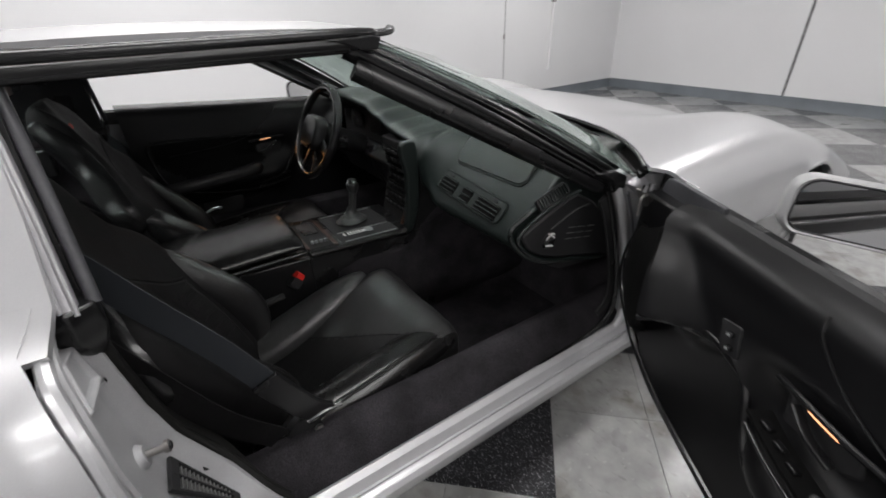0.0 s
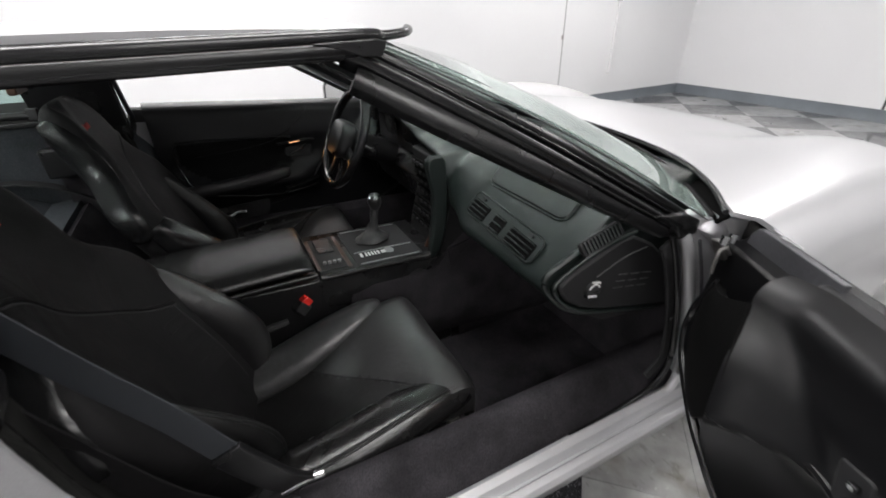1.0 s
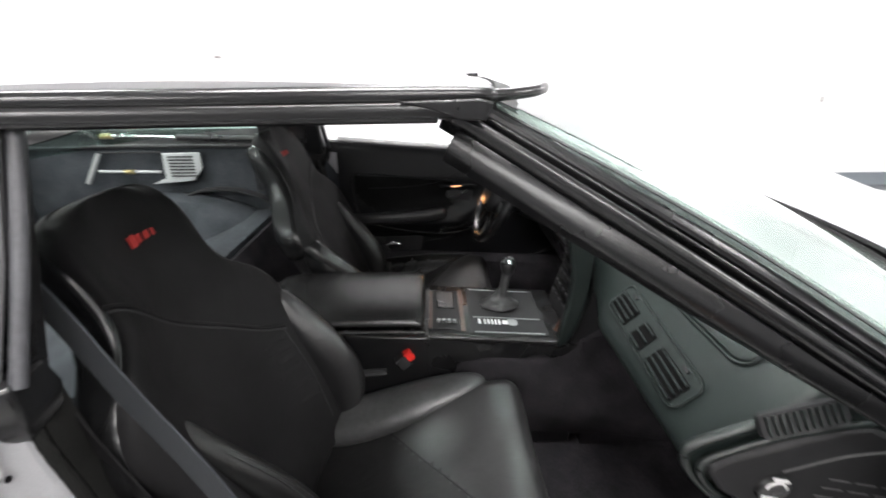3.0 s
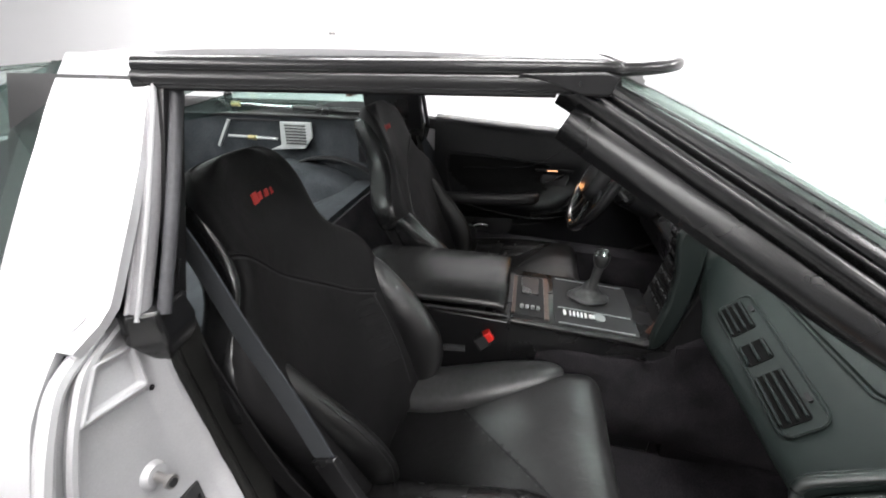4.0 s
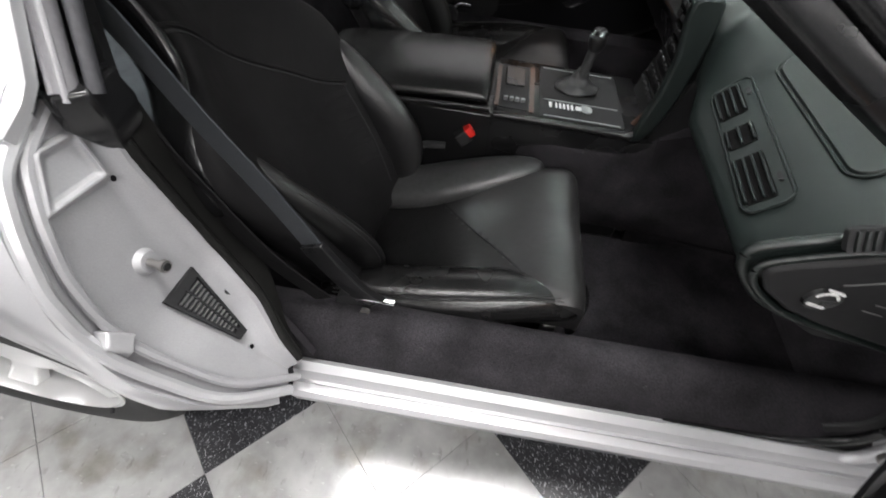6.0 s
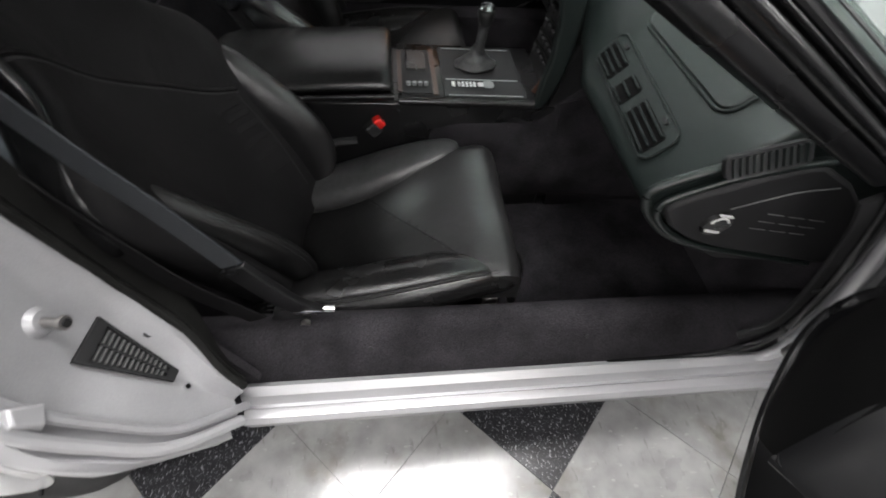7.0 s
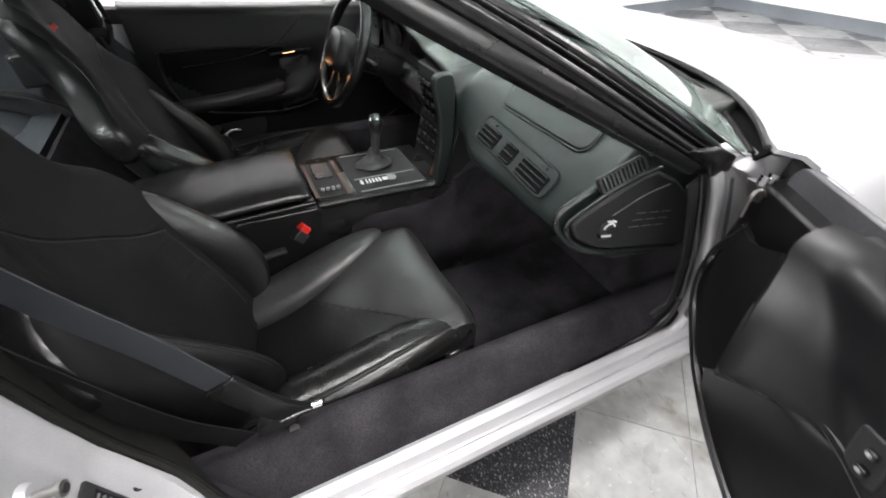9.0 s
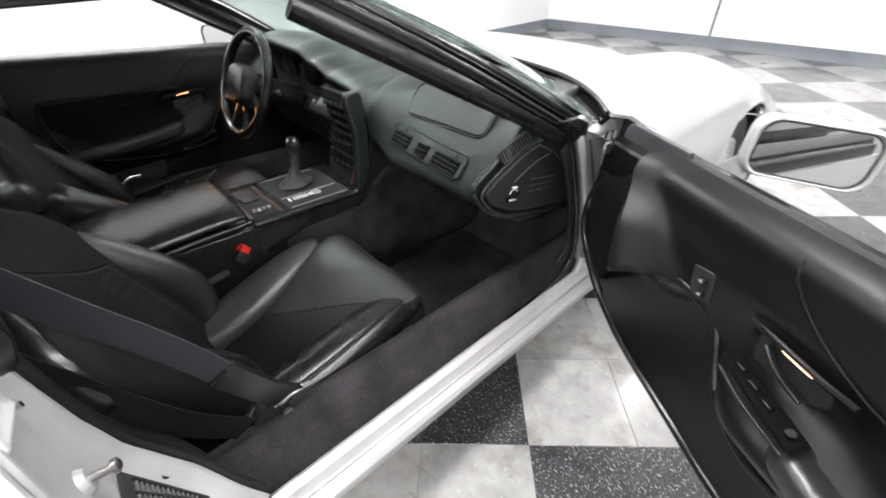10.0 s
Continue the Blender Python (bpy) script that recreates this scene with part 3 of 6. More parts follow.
# ---------------------------------------------------------------- door frame, pillars, seals
for s in (-1, 1):
    pil = new("windshield_pillar")
    pil.parent = car
    p0, p1 = V(0.188, s * 0.572, 1.084), V(0.745, s * 0.725, 0.778)
    dd = (p1 - p0).normalized()
    nn = dd.cross(V(0.047, -s * 0.03, 0.065).normalized()) * -s

    def strip(profile, t0=0.0, t1=1.0):
        """A strip along the pillar; the profile's first number runs from the inner edge, 0, to the glass, 1."""
        rings = []
        for k in range(17):
            t = lerp(t0, t1, k / 16)
            c = p0.lerp(p1, t) + nn * 0.012 * math.sin(math.pi * t)
            q_ = V(0.044, -s * 0.060, 0.055).normalized().lerp(V(0.050, -s * 0.004, 0.072).normalized(), min(1, max(0, t))).normalized()
            m_ = dd.cross(q_) * -s
            lo = table(t, [(-0.1, -0.002), (0.0, -0.004), (0.23, -0.015), (0.5, -0.023), (0.76, -0.027), (1.1, -0.024)])
            hi = table(t, [(-0.1, 0.092), (0.0, 0.090), (0.28, 0.081), (0.52, 0.074), (0.76, 0.064), (1.1, 0.052)])
            rings.append([c + q_ * lerp(lo, hi, a) * 0.90 + m_ * e for a, e in profile])
        return loft(rings)

    def arch(a0, a1, base, height, n=9):
        return [(a0, -0.016)] + [(lerp(a0, a1, 0.5 - 0.5 * math.cos(math.pi * k / n)), base + height * math.sin(math.pi * k / n) ** 0.7) for k in range(n + 1)] + [(a1, -0.016)]
    part("pillar_trim", strip([(0.0, -0.026), (0.0, -0.010), (0.012, -0.004), (0.04, -0.001), (0.12, 0.003), (0.24, 0.005), (0.31, 0.0045), (0.34, 0.001), (0.345, -0.014), (0.2, -0.034)], 0.006), TRIM, pil, "satin black inner pillar trim")
    part("door_seal", strip([(0.35, -0.016), (0.35, 0.002), (0.365, 0.006), (0.40, 0.0115), (0.45, 0.015), (0.50, 0.0155), (0.55, 0.013), (0.59, 0.008), (0.615, 0.001), (0.615, -0.016)], -0.03, 1.0), RUBBER, pil, "soft black rubber door seal")
    part("glass_moulding", strip(arch(0.645, 0.735, -0.002, 0.011), -0.01, 1.03), RUBBER, pil)
    part("glass_moulding", strip([(0.755, -0.016), (0.755, -0.003), (0.775, 0.003), (0.82, 0.005), (0.90, 0.003), (0.97, -0.003), (1.0, -0.008), (1.0, -0.018)], -0.02, 1.03), TRIM, pil)
    rail = new("roof_rail")
    rail.parent = car
    r0, r1 = V(0.20, s * 0.566, 1.121), V(-0.31, s * 0.586, 1.117)
    mid_ = (r0 + r1) / 2
    part("inner_rail", ribbon([r0, mid_, r1], rrect(0.032, 0.020, 0.009, 4), 6), TRIM, rail)
    part("upper_seal", loft(sweep_rings(smooth_path([(0.322, s * 0.462, 1.139), (0.312, s * 0.492, 1.138), (0.288, s * 0.524, 1.136), (0.245, s * 0.552, 1.1345), r0 + V(0.0, 0, 0.0145), mid_ + V(0, s * 0.002, 0.0145), r1 + V(0, 0, 0.0145)], 8), circle(0.0108, 12), scale=lambda t: 0.62 + 0.38 * smoothstep((t - 0.45) / 0.3))), RUBBER, rail, "black rubber roof seal")
    part("lower_seal", tube([r0 + V(-0.02, s * 0.008, -0.0065), mid_ + V(0, s * 0.008, -0.006), r1 + V(0, s * 0.008, -0.006)], 0.0075, 10, 6), RUBBER, rail)
    part("joint_cover", slab([(0.140, 0.007), (0.170, 0.000), (0.205, -0.012), (0.232, -0.012), (0.240, 0.006), (0.225, 0.010)], Matrix(((1, 0, 0, 0), (0, 0, s, s * 0.585), (0, 1, 0, 1.123), (0, 0, 0, 1))), 0.012), TRIM, rail, "flat dark cover plate at the pillar joint", bevel=0.002)
    bp = new("rear_door_pillar")
    bp.parent = car
    top, bend, low = V(-0.284, s * 0.586, 1.114), V(-0.279, s * 0.645, 0.99), V(-0.276, s * 0.712, 0.86)
    part("pillar_seal", tube([top + V(0.017, s * -0.008, 0), bend + V(0.018, s * -0.010, 0), low + V(0.019, s * -0.012, 0)], 0.008, 10, 8, up=(1, 0, 0)), SEAL_GREY, bp, "grey-black rubber seal down the pillar")
    part("pillar_channel", ribbon([top, bend, low], [(-0.012, -0.012), (-0.010, 0.002), (0.0, 0.006), (0.008, 0.004), (0.011, -0.004), (0.010, -0.014)], 8, up=(1, 0, 0)), GREY_METAL, bp, "dull grey door channel")
    part("channel_rib", tube([top + V(0.002, s * 0.010, 0), bend + V(0.002, s * 0.010, 0), low + V(0.002, s * 0.010, 0)], 0.0035, 8, 8, up=(1, 0, 0)), PAINT_SHADED, bp)
    part("pillar_strip", tube([top + V(-0.010, s * 0.006, 0.0), bend + V(-0.010, s * 0.010, 0), low + V(-0.012, s * 0.012, 0)], 0.0028, 8, 8, up=(1, 0, 0)), GREY_METAL, bp)
    part("pillar_inner", sheet(lambda u, v, s=s: (lerp(-0.264, -0.34, u) - 0.005 * v, s * lerp(0.582, 0.695, v), lerp(1.10, 0.80, v)), 3, 8, 0.008, flip=s > 0), TRIM, bp)
    part("seal_end_cap", loft([[(x, s * y, z) for x, y, z in ring] for ring in (
        [(-0.312, 0.715, 0.868), (-0.285, 0.728, 0.868), (-0.255, 0.712, 0.868), (-0.262, 0.66, 0.868), (-0.31, 0.66, 0.868)],
        [(-0.315, 0.715, 0.835), (-0.285, 0.735, 0.832), (-0.252, 0.712, 0.832), (-0.262, 0.65, 0.83), (-0.33, 0.65, 0.83)],
        [(-0.315, 0.700, 0.80), (-0.285, 0.715, 0.80), (-0.262, 0.705, 0.80), (-0.27, 0.65, 0.80), (-0.34, 0.65, 0.80)],
        [(-0.292, 0.690, 0.775), (-0.285, 0.696, 0.774), (-0.278, 0.692, 0.775), (-0.28, 0.66, 0.78), (-0.32, 0.66, 0.78)])]), RUBBER, bp, "black rubber seal end block", bevel=0.004)

    # rear shut face: a sloping painted jamb
    def face(y, z, lift=0.0):
        return (jamb_x(z) + 0.855 * lift, s * y, z + 0.52 * lift)
    jamb = new("door_jamb")
    jamb.parent = car
    outer = [(0.742, 0.853), (0.800, 0.829), (0.830, 0.798), (0.857, 0.755), (0.878, 0.70), (0.892, 0.62), (0.889, 0.535), (0.876, 0.455), (0.82, 0.365)]
    inner = [(0.692, 0.835), (0.694, 0.80), (0.698, 0.752), (0.695, 0.70), (0.693, 0.64), (0.697, 0.57), (0.721, 0.49), (0.760, 0.43), (0.778, 0.385)]
    part("jamb_face", sheet(lambda u, v, s=s: (lambda k, w: face(lerp(table(k, [(i, q[0]) for i, q in enumerate(inner)]), table(k, [(i, q[0]) for i, q in enumerate(outer)]), w), lerp(table(k, [(i, q[1]) for i, q in enumerate(inner)]), table(k, [(i, q[1]) for i, q in enumerate(outer)]), w), 0.012 * math.sin(math.pi * w) ** 0.5 - 0.012 + 0.036 * (1 - smoothstep(w / 0.22))))(u * 8, v), 32, 18, 0.015, flip=s < 0), PAINT_SHADED, jamb, "painted silver door shut face")
    edge = [face(y - 0.002, z, 0.002) for y, z in outer]
    part("outer_lip", tube(edge, 0.009, 8, 6), PAINT, jamb)
    part("inner_seal", tube([face(y - 0.006, z, 0.026) for y, z in inner[1:]], 0.007, 8, 6), OLIVE, jamb, "dark grey pinch seal along the jamb")
    part("pinch_trim", sheet(lambda u, v, s=s, q=[face(y - 0.012, z, 0.030) for y, z in inner[1:]]: (lambda p: (p[0] - 0.004 - 0.012 * v, p[1] - s * 0.048 * v * (1 - 0.75 * smoothstep((u - 0.65) / 0.35)), p[2] + 0.004 * v))(smooth_path(q, 6)[min(len(q) * 6 - 6, int(u * 42 + 0.5))]), 42, 4, 0.006, flip=s < 0), OLIVE, jamb, "dusty dark trim strip beside the jamb")
    edge = [face(y - 0.028, z - 0.004, 0.004) for y, z in outer]
    part("jamb_groove_lip", tube(edge, 0.007, 8, 6), PAINT_SHADED, jamb)
    part("upper_boss", loft([[face(y, z, -0.004) for y, z in [(0.716, 0.824), (0.775, 0.832), (0.820, 0.773), (0.722, 0.752)]], [face(y, z, 0.016) for y, z in [(0.722, 0.815), (0.768, 0.822), (0.809, 0.775), (0.730, 0.763)]], [face(y, z, 0.006) for y, z in [(0.726, 0.810), (0.764, 0.817), (0.795, 0.782), (0.734, 0.772)]]]), PAINT_SHADED, jamb, bevel=0.003)
    part("lower_boss", loft([[face(y, z, -0.004) for y, z in [(0.872, 0.650), (0.893, 0.632), (0.880, 0.588), (0.850, 0.604)]], [face(y, z, 0.018) for y, z in [(0.871, 0.641), (0.886, 0.627), (0.875, 0.596), (0.855, 0.608)]]]), PAINT, jamb, bevel=0.003)
    st = V(*face(0.768, 0.650, 0.0))
    part("striker_base", disc(st + V(0.004, 0, 0.0), (1, 0, 0.15), 0.019, 0.008, 24, 0.014), PAINT_SHADED, jamb)
    part("striker_pin", disc(st + V(0.018, s * 0.003, 0.002), (1, s * 0.15, 0.05), 0.0055, 0.028, 12), STEEL, jamb, "chrome door striker pin")
    part("striker_head", disc(st + V(0.033, s * 0.005, 0.003), (1, s * 0.15, 0.05), 0.009, 0.006, 16), STEEL, jamb)
    part("striker_cap", disc(st + V(0.0365, s * 0.0055, 0.003), (1, s * 0.15, 0.05), 0.0055, 0.003, 14), BLACK, jamb)
    part("jamb_plug", disc(face(0.728, 0.528, 0.006), (0.855, 0, 0.52), 0.0085, 0.008, 16), BLACK, jamb)
    part("jamb_screw", disc(face(0.787, 0.457, 0.002), (0.855, 0, 0.52), 0.004, 0.006, 10), CHROME, jamb)
    part("jamb_screw", disc(face(0.729, 0.757, 0.012), (0.98, 0, 0.2), 0.004, 0.006, 10), CHROME, jamb)
    # triangular vent
    va, vb, vc, vd = V(*face(0.796, 0.588, 0.004)), V(*face(0.735, 0.582, 0.004)), V(*face(0.770, 0.482, 0.004)), V(*face(0.786, 0.484, 0.004))
    cen = (va + vb + vc + vd) / 4
    ring = [va, vb, vc, vd]
    n_ = V(0.855, 0, 0.52)
    part("vent_frame", loft([[cen + (q - cen) * 1.12 for q in ring], [cen + (q - cen) * 1.10 + n_ * 0.006 for q in ring], [cen + (q - cen) * 0.86 + n_ * 0.006 for q in ring], [cen + (q - cen) * 0.84 + n_ * 0.0005 for q in ring]]), BLACK, jamb, "black triangular vent grille")
    for i in range(14):
        t = (i + 0.6) / 14.6
        p0, p1 = va.lerp(vd, t * 0.92 + 0.02), vb.lerp(vc, t * 0.92 + 0.02)
        p0, p1 = p0.lerp(p1, 0.1), p1.lerp(p0, 0.1)
        part("vent_slat", ribbon([p0 + n_ * 0.003, p1 + n_ * 0.003], [(-0.0012, -0.002), (-0.0012, 0.002), (0.0012, 0.002), (0.0012, -0.002)], 0, up=n_), VENT_GREY, jamb)
    part("vent_bar", ribbon([va.lerp(vb, 0.5) + n_ * 0.0045, vc.lerp(vd, 0.5) + n_ * 0.0045], [(-0.0015, -0.002), (-0.0015, 0.002), (0.0015, 0.002), (0.0015, -0.002)], 0, up=n_), BLACK, jamb)

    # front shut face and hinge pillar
    part("hinge_pillar", loft([[(x + dx, s * y, z) for dx, y in ((-0.012, 0.715), (0.0, 0.742), (0.02, 0.752), (0.05, 0.762), (0.075, 0.79), (0.14, 0.80), (0.16, 0.70))] for x, z in ((0.775, 0.80), (0.80, 0.76), (0.835, 0.68), (0.868, 0.58), (0.90, 0.46), (0.925, 0.34), (0.945, 0.22))]), PAINT_SHADED, car, "silver hinge pillar of the door opening", bevel=0.004)
    part("hinge_ridge", tube([(0.845, s * 0.772, 0.775), (0.885, s * 0.782, 0.65), (0.92, s * 0.785, 0.52), (0.955, s * 0.785, 0.38)], 0.007, 8, 6), PAINT_SHADED, car)
    part("pillar_foot", loft([[(x, s * y, z) for x, y, z in ring] for ring in (
        [(0.69, 0.700, 0.800), (0.70, 0.735, 0.822), (0.75, 0.745, 0.822), (0.77, 0.70, 0.80)],
        [(0.735, 0.700, 0.775), (0.740, 0.752, 0.795), (0.79, 0.760, 0.800), (0.81, 0.70, 0.785)],
        [(0.765, 0.700, 0.745), (0.765, 0.745, 0.755), (0.805, 0.752, 0.765), (0.82, 0.70, 0.75)])]), RUBBER, car, "black rubber foot of the windshield pillar", bevel=0.006)
    for zc_ in (0.70, 0.40):
        part("body_hinge", block(0.905, s * 0.80, zc_, 0.05, 0.03, 0.06), STEEL, car, bevel=0.004)
        part("hinge_bolt", disc((0.885, s * 0.812, zc_ + 0.014), (-0.6, s * 0.6, 0.1), 0.008, 0.014, 6), CHROME, car)
        part("hinge_bolt", disc((0.89, s * 0.812, zc_ - 0.014), (-0.6, s * 0.6, 0.1), 0.008, 0.014, 6), CHROME, car)

    # Black sheet added to keep the gap under the hood edge dark.
    part("fender_end", sheet(lambda u, v, s=s: (0.885 + 0.02 * u, s * lerp(0.77, 0.872, u), lerp(0.42, hood_z(0.9, 0.79) - 0.012 - 0.05 * u * u, v)), 6, 10, 0.006, flip=s > 0), RUBBER, car, "black sheet closing the gap at the fender end")
    # painted cap under the windshield corner, upper hinge with its bolts and check rod
    cap_ = [(0.800, 0.775), (0.810, 0.789), (0.842, 0.795), (0.880, 0.786), (0.915, 0.760), (0.930, 0.722), (0.918, 0.690), (0.882, 0.705), (0.832, 0.748)]
    cx_, cz_ = 0.872, 0.745
    part("scuttle_cap", loft([[(cx_ + (x - cx_) * k, s * y, cz_ + (z - cz_) * k) for x, z in cap_] for k, y in ((1.0, 0.735), (1.0, 0.760), (0.93, 0.770), (0.75, 0.776), (0.4, 0.779))]), GREY_METAL, car, "rounded silver cap under the windshield corner")
    arm_ = [(0.757, 0.789), (0.782, 0.783), (0.80, 0.760), (0.85, 0.742), (0.913, 0.715), (0.901, 0.690), (0.827, 0.716), (0.80, 0.735), (0.775, 0.762)]
    part("upper_hinge", slab(arm_, Matrix(((1, 0, 0, 0), (0, 0, s, s * 0.822), (0, 1, 0, 0), (0, 0, 0, 1))), 0.022), STEEL, car, "dull steel upper door hinge", bevel=0.004)
    for x, z in ((0.765, 0.792), (0.79, 0.789)):
        part("hinge_bolt", disc((x, s * 0.823, z), (0.3, 0, 1), 0.008, 0.016, 6), CHROME, car)
    part("check_rod", tube([(0.751, s * 0.825, 0.728), (0.750, s * 0.825, 0.757), (0.755, s * 0.825, 0.774), (0.775, s * 0.825, 0.772), (0.794, s * 0.825, 0.756)], 0.0032, 8, 5, up=(0, 1, 0)), STEEL, car)
    part("pillar_groove", tube([(0.80, s * 0.762, 0.755), (0.832, s * 0.766, 0.68), (0.868, s * 0.772, 0.575), (0.893, s * 0.775, 0.48)], 0.0035, 6, 6), SEAL_GREY, car)

    # sill
    sill = new("door_sill")
    sill.parent = car
    def sill_z(x):
        return lerp(0.0, -0.055, (x + 0.14) / 1.1)
    xs = [-0.16 + 1.16 * i / 14 for i in range(15)]
    part("rocker", loft([[(x, s * y, z + sill_z(x)) for y, z in ((0.735, 0.325), (0.752, 0.338), (0.768, 0.332), (0.776, 0.308), (0.782, 0.303), (0.798, 0.302), (0.806, 0.292), (0.80, 0.255), (0.78, 0.225), (0.70, 0.215), (0.70, 0.31))] for x in xs]), PAINT, sill, "bright silver painted rocker panel")
    part("sill_groove", ribbon([(x, s * 0.779, 0.3065 + sill_z(x)) for x in xs], [(-0.003, -0.002), (-0.003, 0.002), (0.003, 0.002), (0.003, -0.002)], 0), PAINT_SHADED, sill)
    part("sill_carpet", loft([[(x, s * y, z + sill_z(x)) for y, z in ((0.742 - dy, 0.328), (0.738 - dy, 0.345), (0.722 - dy, 0.372), (0.70 - dy * 0.5, 0.402), (0.675, 0.418), (0.650, 0.414), (0.632, 0.395), (0.628, 0.20), (0.70, 0.20))] for x, dy in [(-0.26, 0.03), (-0.21, 0.02)] + [(q, 0.0) for q in xs]]), CARPET, sill, "dark charcoal carpet over the sill")
    part("kick_trim", ribbon([(0.82, s * 0.726, 0.335), (0.862, s * 0.726, 0.37), (0.868, s * 0.726, 0.43), (0.838, s * 0.726, 0.55), (0.787, s * 0.726, 0.68), (0.752, s * 0.726, 0.742)], rrect(0.034, 0.008, 0.003, 3), 8, up=(0, 1, 0)), BLACK, sill, "matt black kick trim inside the hinge pillar")
    part("trim_screw", disc((0.848, s * 0.731, 0.515), (0, s, 0), 0.007, 0.005, 14), BLACK, sill)
    for x in (0.08, 0.5):
        part("sill_snap", disc((x, s * 0.712, 0.389 + sill_z(x)), (0, s * 0.7, 0.7), 0.004, 0.003, 10), BLACK, sill)
    part("front_curve", tube([(0.70, s * 0.756, 0.283), (0.82, s * 0.756, 0.272), (0.89, s * 0.755, 0.282), (0.915, s * 0.752, 0.335), (0.905, s * 0.75, 0.42), (0.868, s * 0.748, 0.555), (0.815, s * 0.747, 0.69), (0.785, s * 0.742, 0.755), (0.765, s * 0.725, 0.80)], 0.012, 10, 8), PAINT, sill, "bright silver curved edge of the door opening")
    part("front_seal", tube([(0.55, s * 0.744, 0.290), (0.72, s * 0.741, 0.288), (0.83, s * 0.738, 0.298), (0.878, s * 0.736, 0.335), (0.885, s * 0.734, 0.41), (0.850, s * 0.732, 0.55), (0.795, s * 0.731, 0.69), (0.757, s * 0.731, 0.765)], 0.009, 10, 8), RUBBER, sill)

# ---------------------------------------------------------------- windshield, cowl
def shield(u, v):
    y = lerp(-1, 1, v)
    x0, z0, w0 = 0.24, 1.128, 0.527
    x1, z1, w1 = 0.815, 0.800, 0.760
    bow = 1 - abs(y) ** 3.2
    dome = 1 - smoothstep((abs(y) - 0.70) / 0.30)
    return (lerp(x0, x1, u) + lerp(1 - y * y, bow, u) * lerp(0.05, 0.165, u), y * lerp(w0, w1, u), lerp(z0, z1, u) + (1 - y * y) * lerp(0.010, 0.045, u) + 0.02 * math.sin(math.pi * u) + 0.015 * smoothstep(u * 3) * dome)


gl = part("windshield", sheet(shield, 18, 40, 0.004), GLASS_GREEN, car, "raked green-tinted windshield glass")
gl.visible_shadow = False
part("glass_frit", sheet(lambda u, v: tuple(Vector(shield(0.055 * u, v)) + V(0.003, 0, 0.004)), 3, 18, 0.0015), BLACK, car, "black printed border at the top of the windshield")
for lo, hi in ((0.0, 0.012), (0.988, 1.0)):
    part("glass_frit", sheet(lambda u, v, lo=lo, hi=hi: tuple(Vector(shield(u, lerp(lo, hi, v))) - V(0.004, 0, 0.005)), 14, 2, 0.0015), BLACK, car)
for k in range(6):
    band = part("shade_band", sheet(lambda u, v, k=k: tuple(Vector(shield(0.05 + 0.04 * (k + u), lerp(0.012, 0.988, v))) + V(0.003, 0, 0.004)), 2, 24, 0.0012), glass("smoky_shade_glass", (0.10 + 0.14 * k, 0.115 + 0.15 * k, 0.115 + 0.145 * k)), car, "dark shade band at the top of the windshield")
    band.visible_shadow = False
part("windshield_header", ribbon([(0.215, -0.53, 1.118), (0.25, -0.25, 1.126), (0.26, 0, 1.129), (0.25, 0.25, 1.126), (0.215, 0.53, 1.118)], rrect(0.07, 0.024, 0.010, 3), 6), TRIM, car)
part("cowl_seal", tube([Vector(shield(1.0, k / 24)) + V(0.008, 0, -0.004) for k in range(25)], 0.009, 8, 3), RUBBER, car)
part("cowl_panel", sheet(lambda u, v: (lerp(shield(1, v)[0] + 0.005, cowl_x(lerp(-0.785, 0.785, v)) + 0.024, u), lerp(shield(1, v)[1], lerp(-0.785, 0.785, v), u), lerp(shield(1, v)[2] - 0.02, hood_z(1.0, lerp(-0.785, 0.785, v)) - 0.020, u)), 4, 40, 0.006), VOID, car, "black cowl below the windshield")
part("cowl_lip", tube([(cowl_x(y) + 0.010, y, hood_z(cowl_x(y) + 0.015, y) - 0.006) for y in [lerp(-0.785, 0.785, k / 24) for k in range(25)]], 0.006, 8, 3), RUBBER, car)

# ---------------------------------------------------------------- cabin shell
part("floor_pan", block(0.3, 0, 0.115, 1.9, 1.3, 0.03), CARPET, car, "dark charcoal carpeted cabin floor")
part("toe_board", sheet(lambda u, v: (lerp(0.98, 1.16, u), lerp(-0.66, 0.66, v), lerp(0.13, 0.62, u)), 6, 8, 0.02), CARPET, car)
part("firewall", block(1.17, 0, 0.62, 0.02, 1.34, 0.4), BLACK, car)
part("rear_bulkhead", sheet(lambda u, v: (lerp(-0.30, -0.48, u), lerp(-0.66, 0.66, v), lerp(0.13, 0.60, u)), 6, 8, 0.02), CARPET, car)
part("cargo_floor", sheet(lambda u, v: (lerp(-0.48, -1.5, u), lerp(-0.66, 0.66, v), 0.60 - 0.10 * smoothstep(u * 4) + 0.03 * math.sin(9 * u)), 12, 8, 0.02), CARGO, car, "dark grey carpeted cargo floor")
part("cargo_rear_wall", block(-1.5, 0, 0.68, 0.02, 1.32, 0.38), CARGO, car)
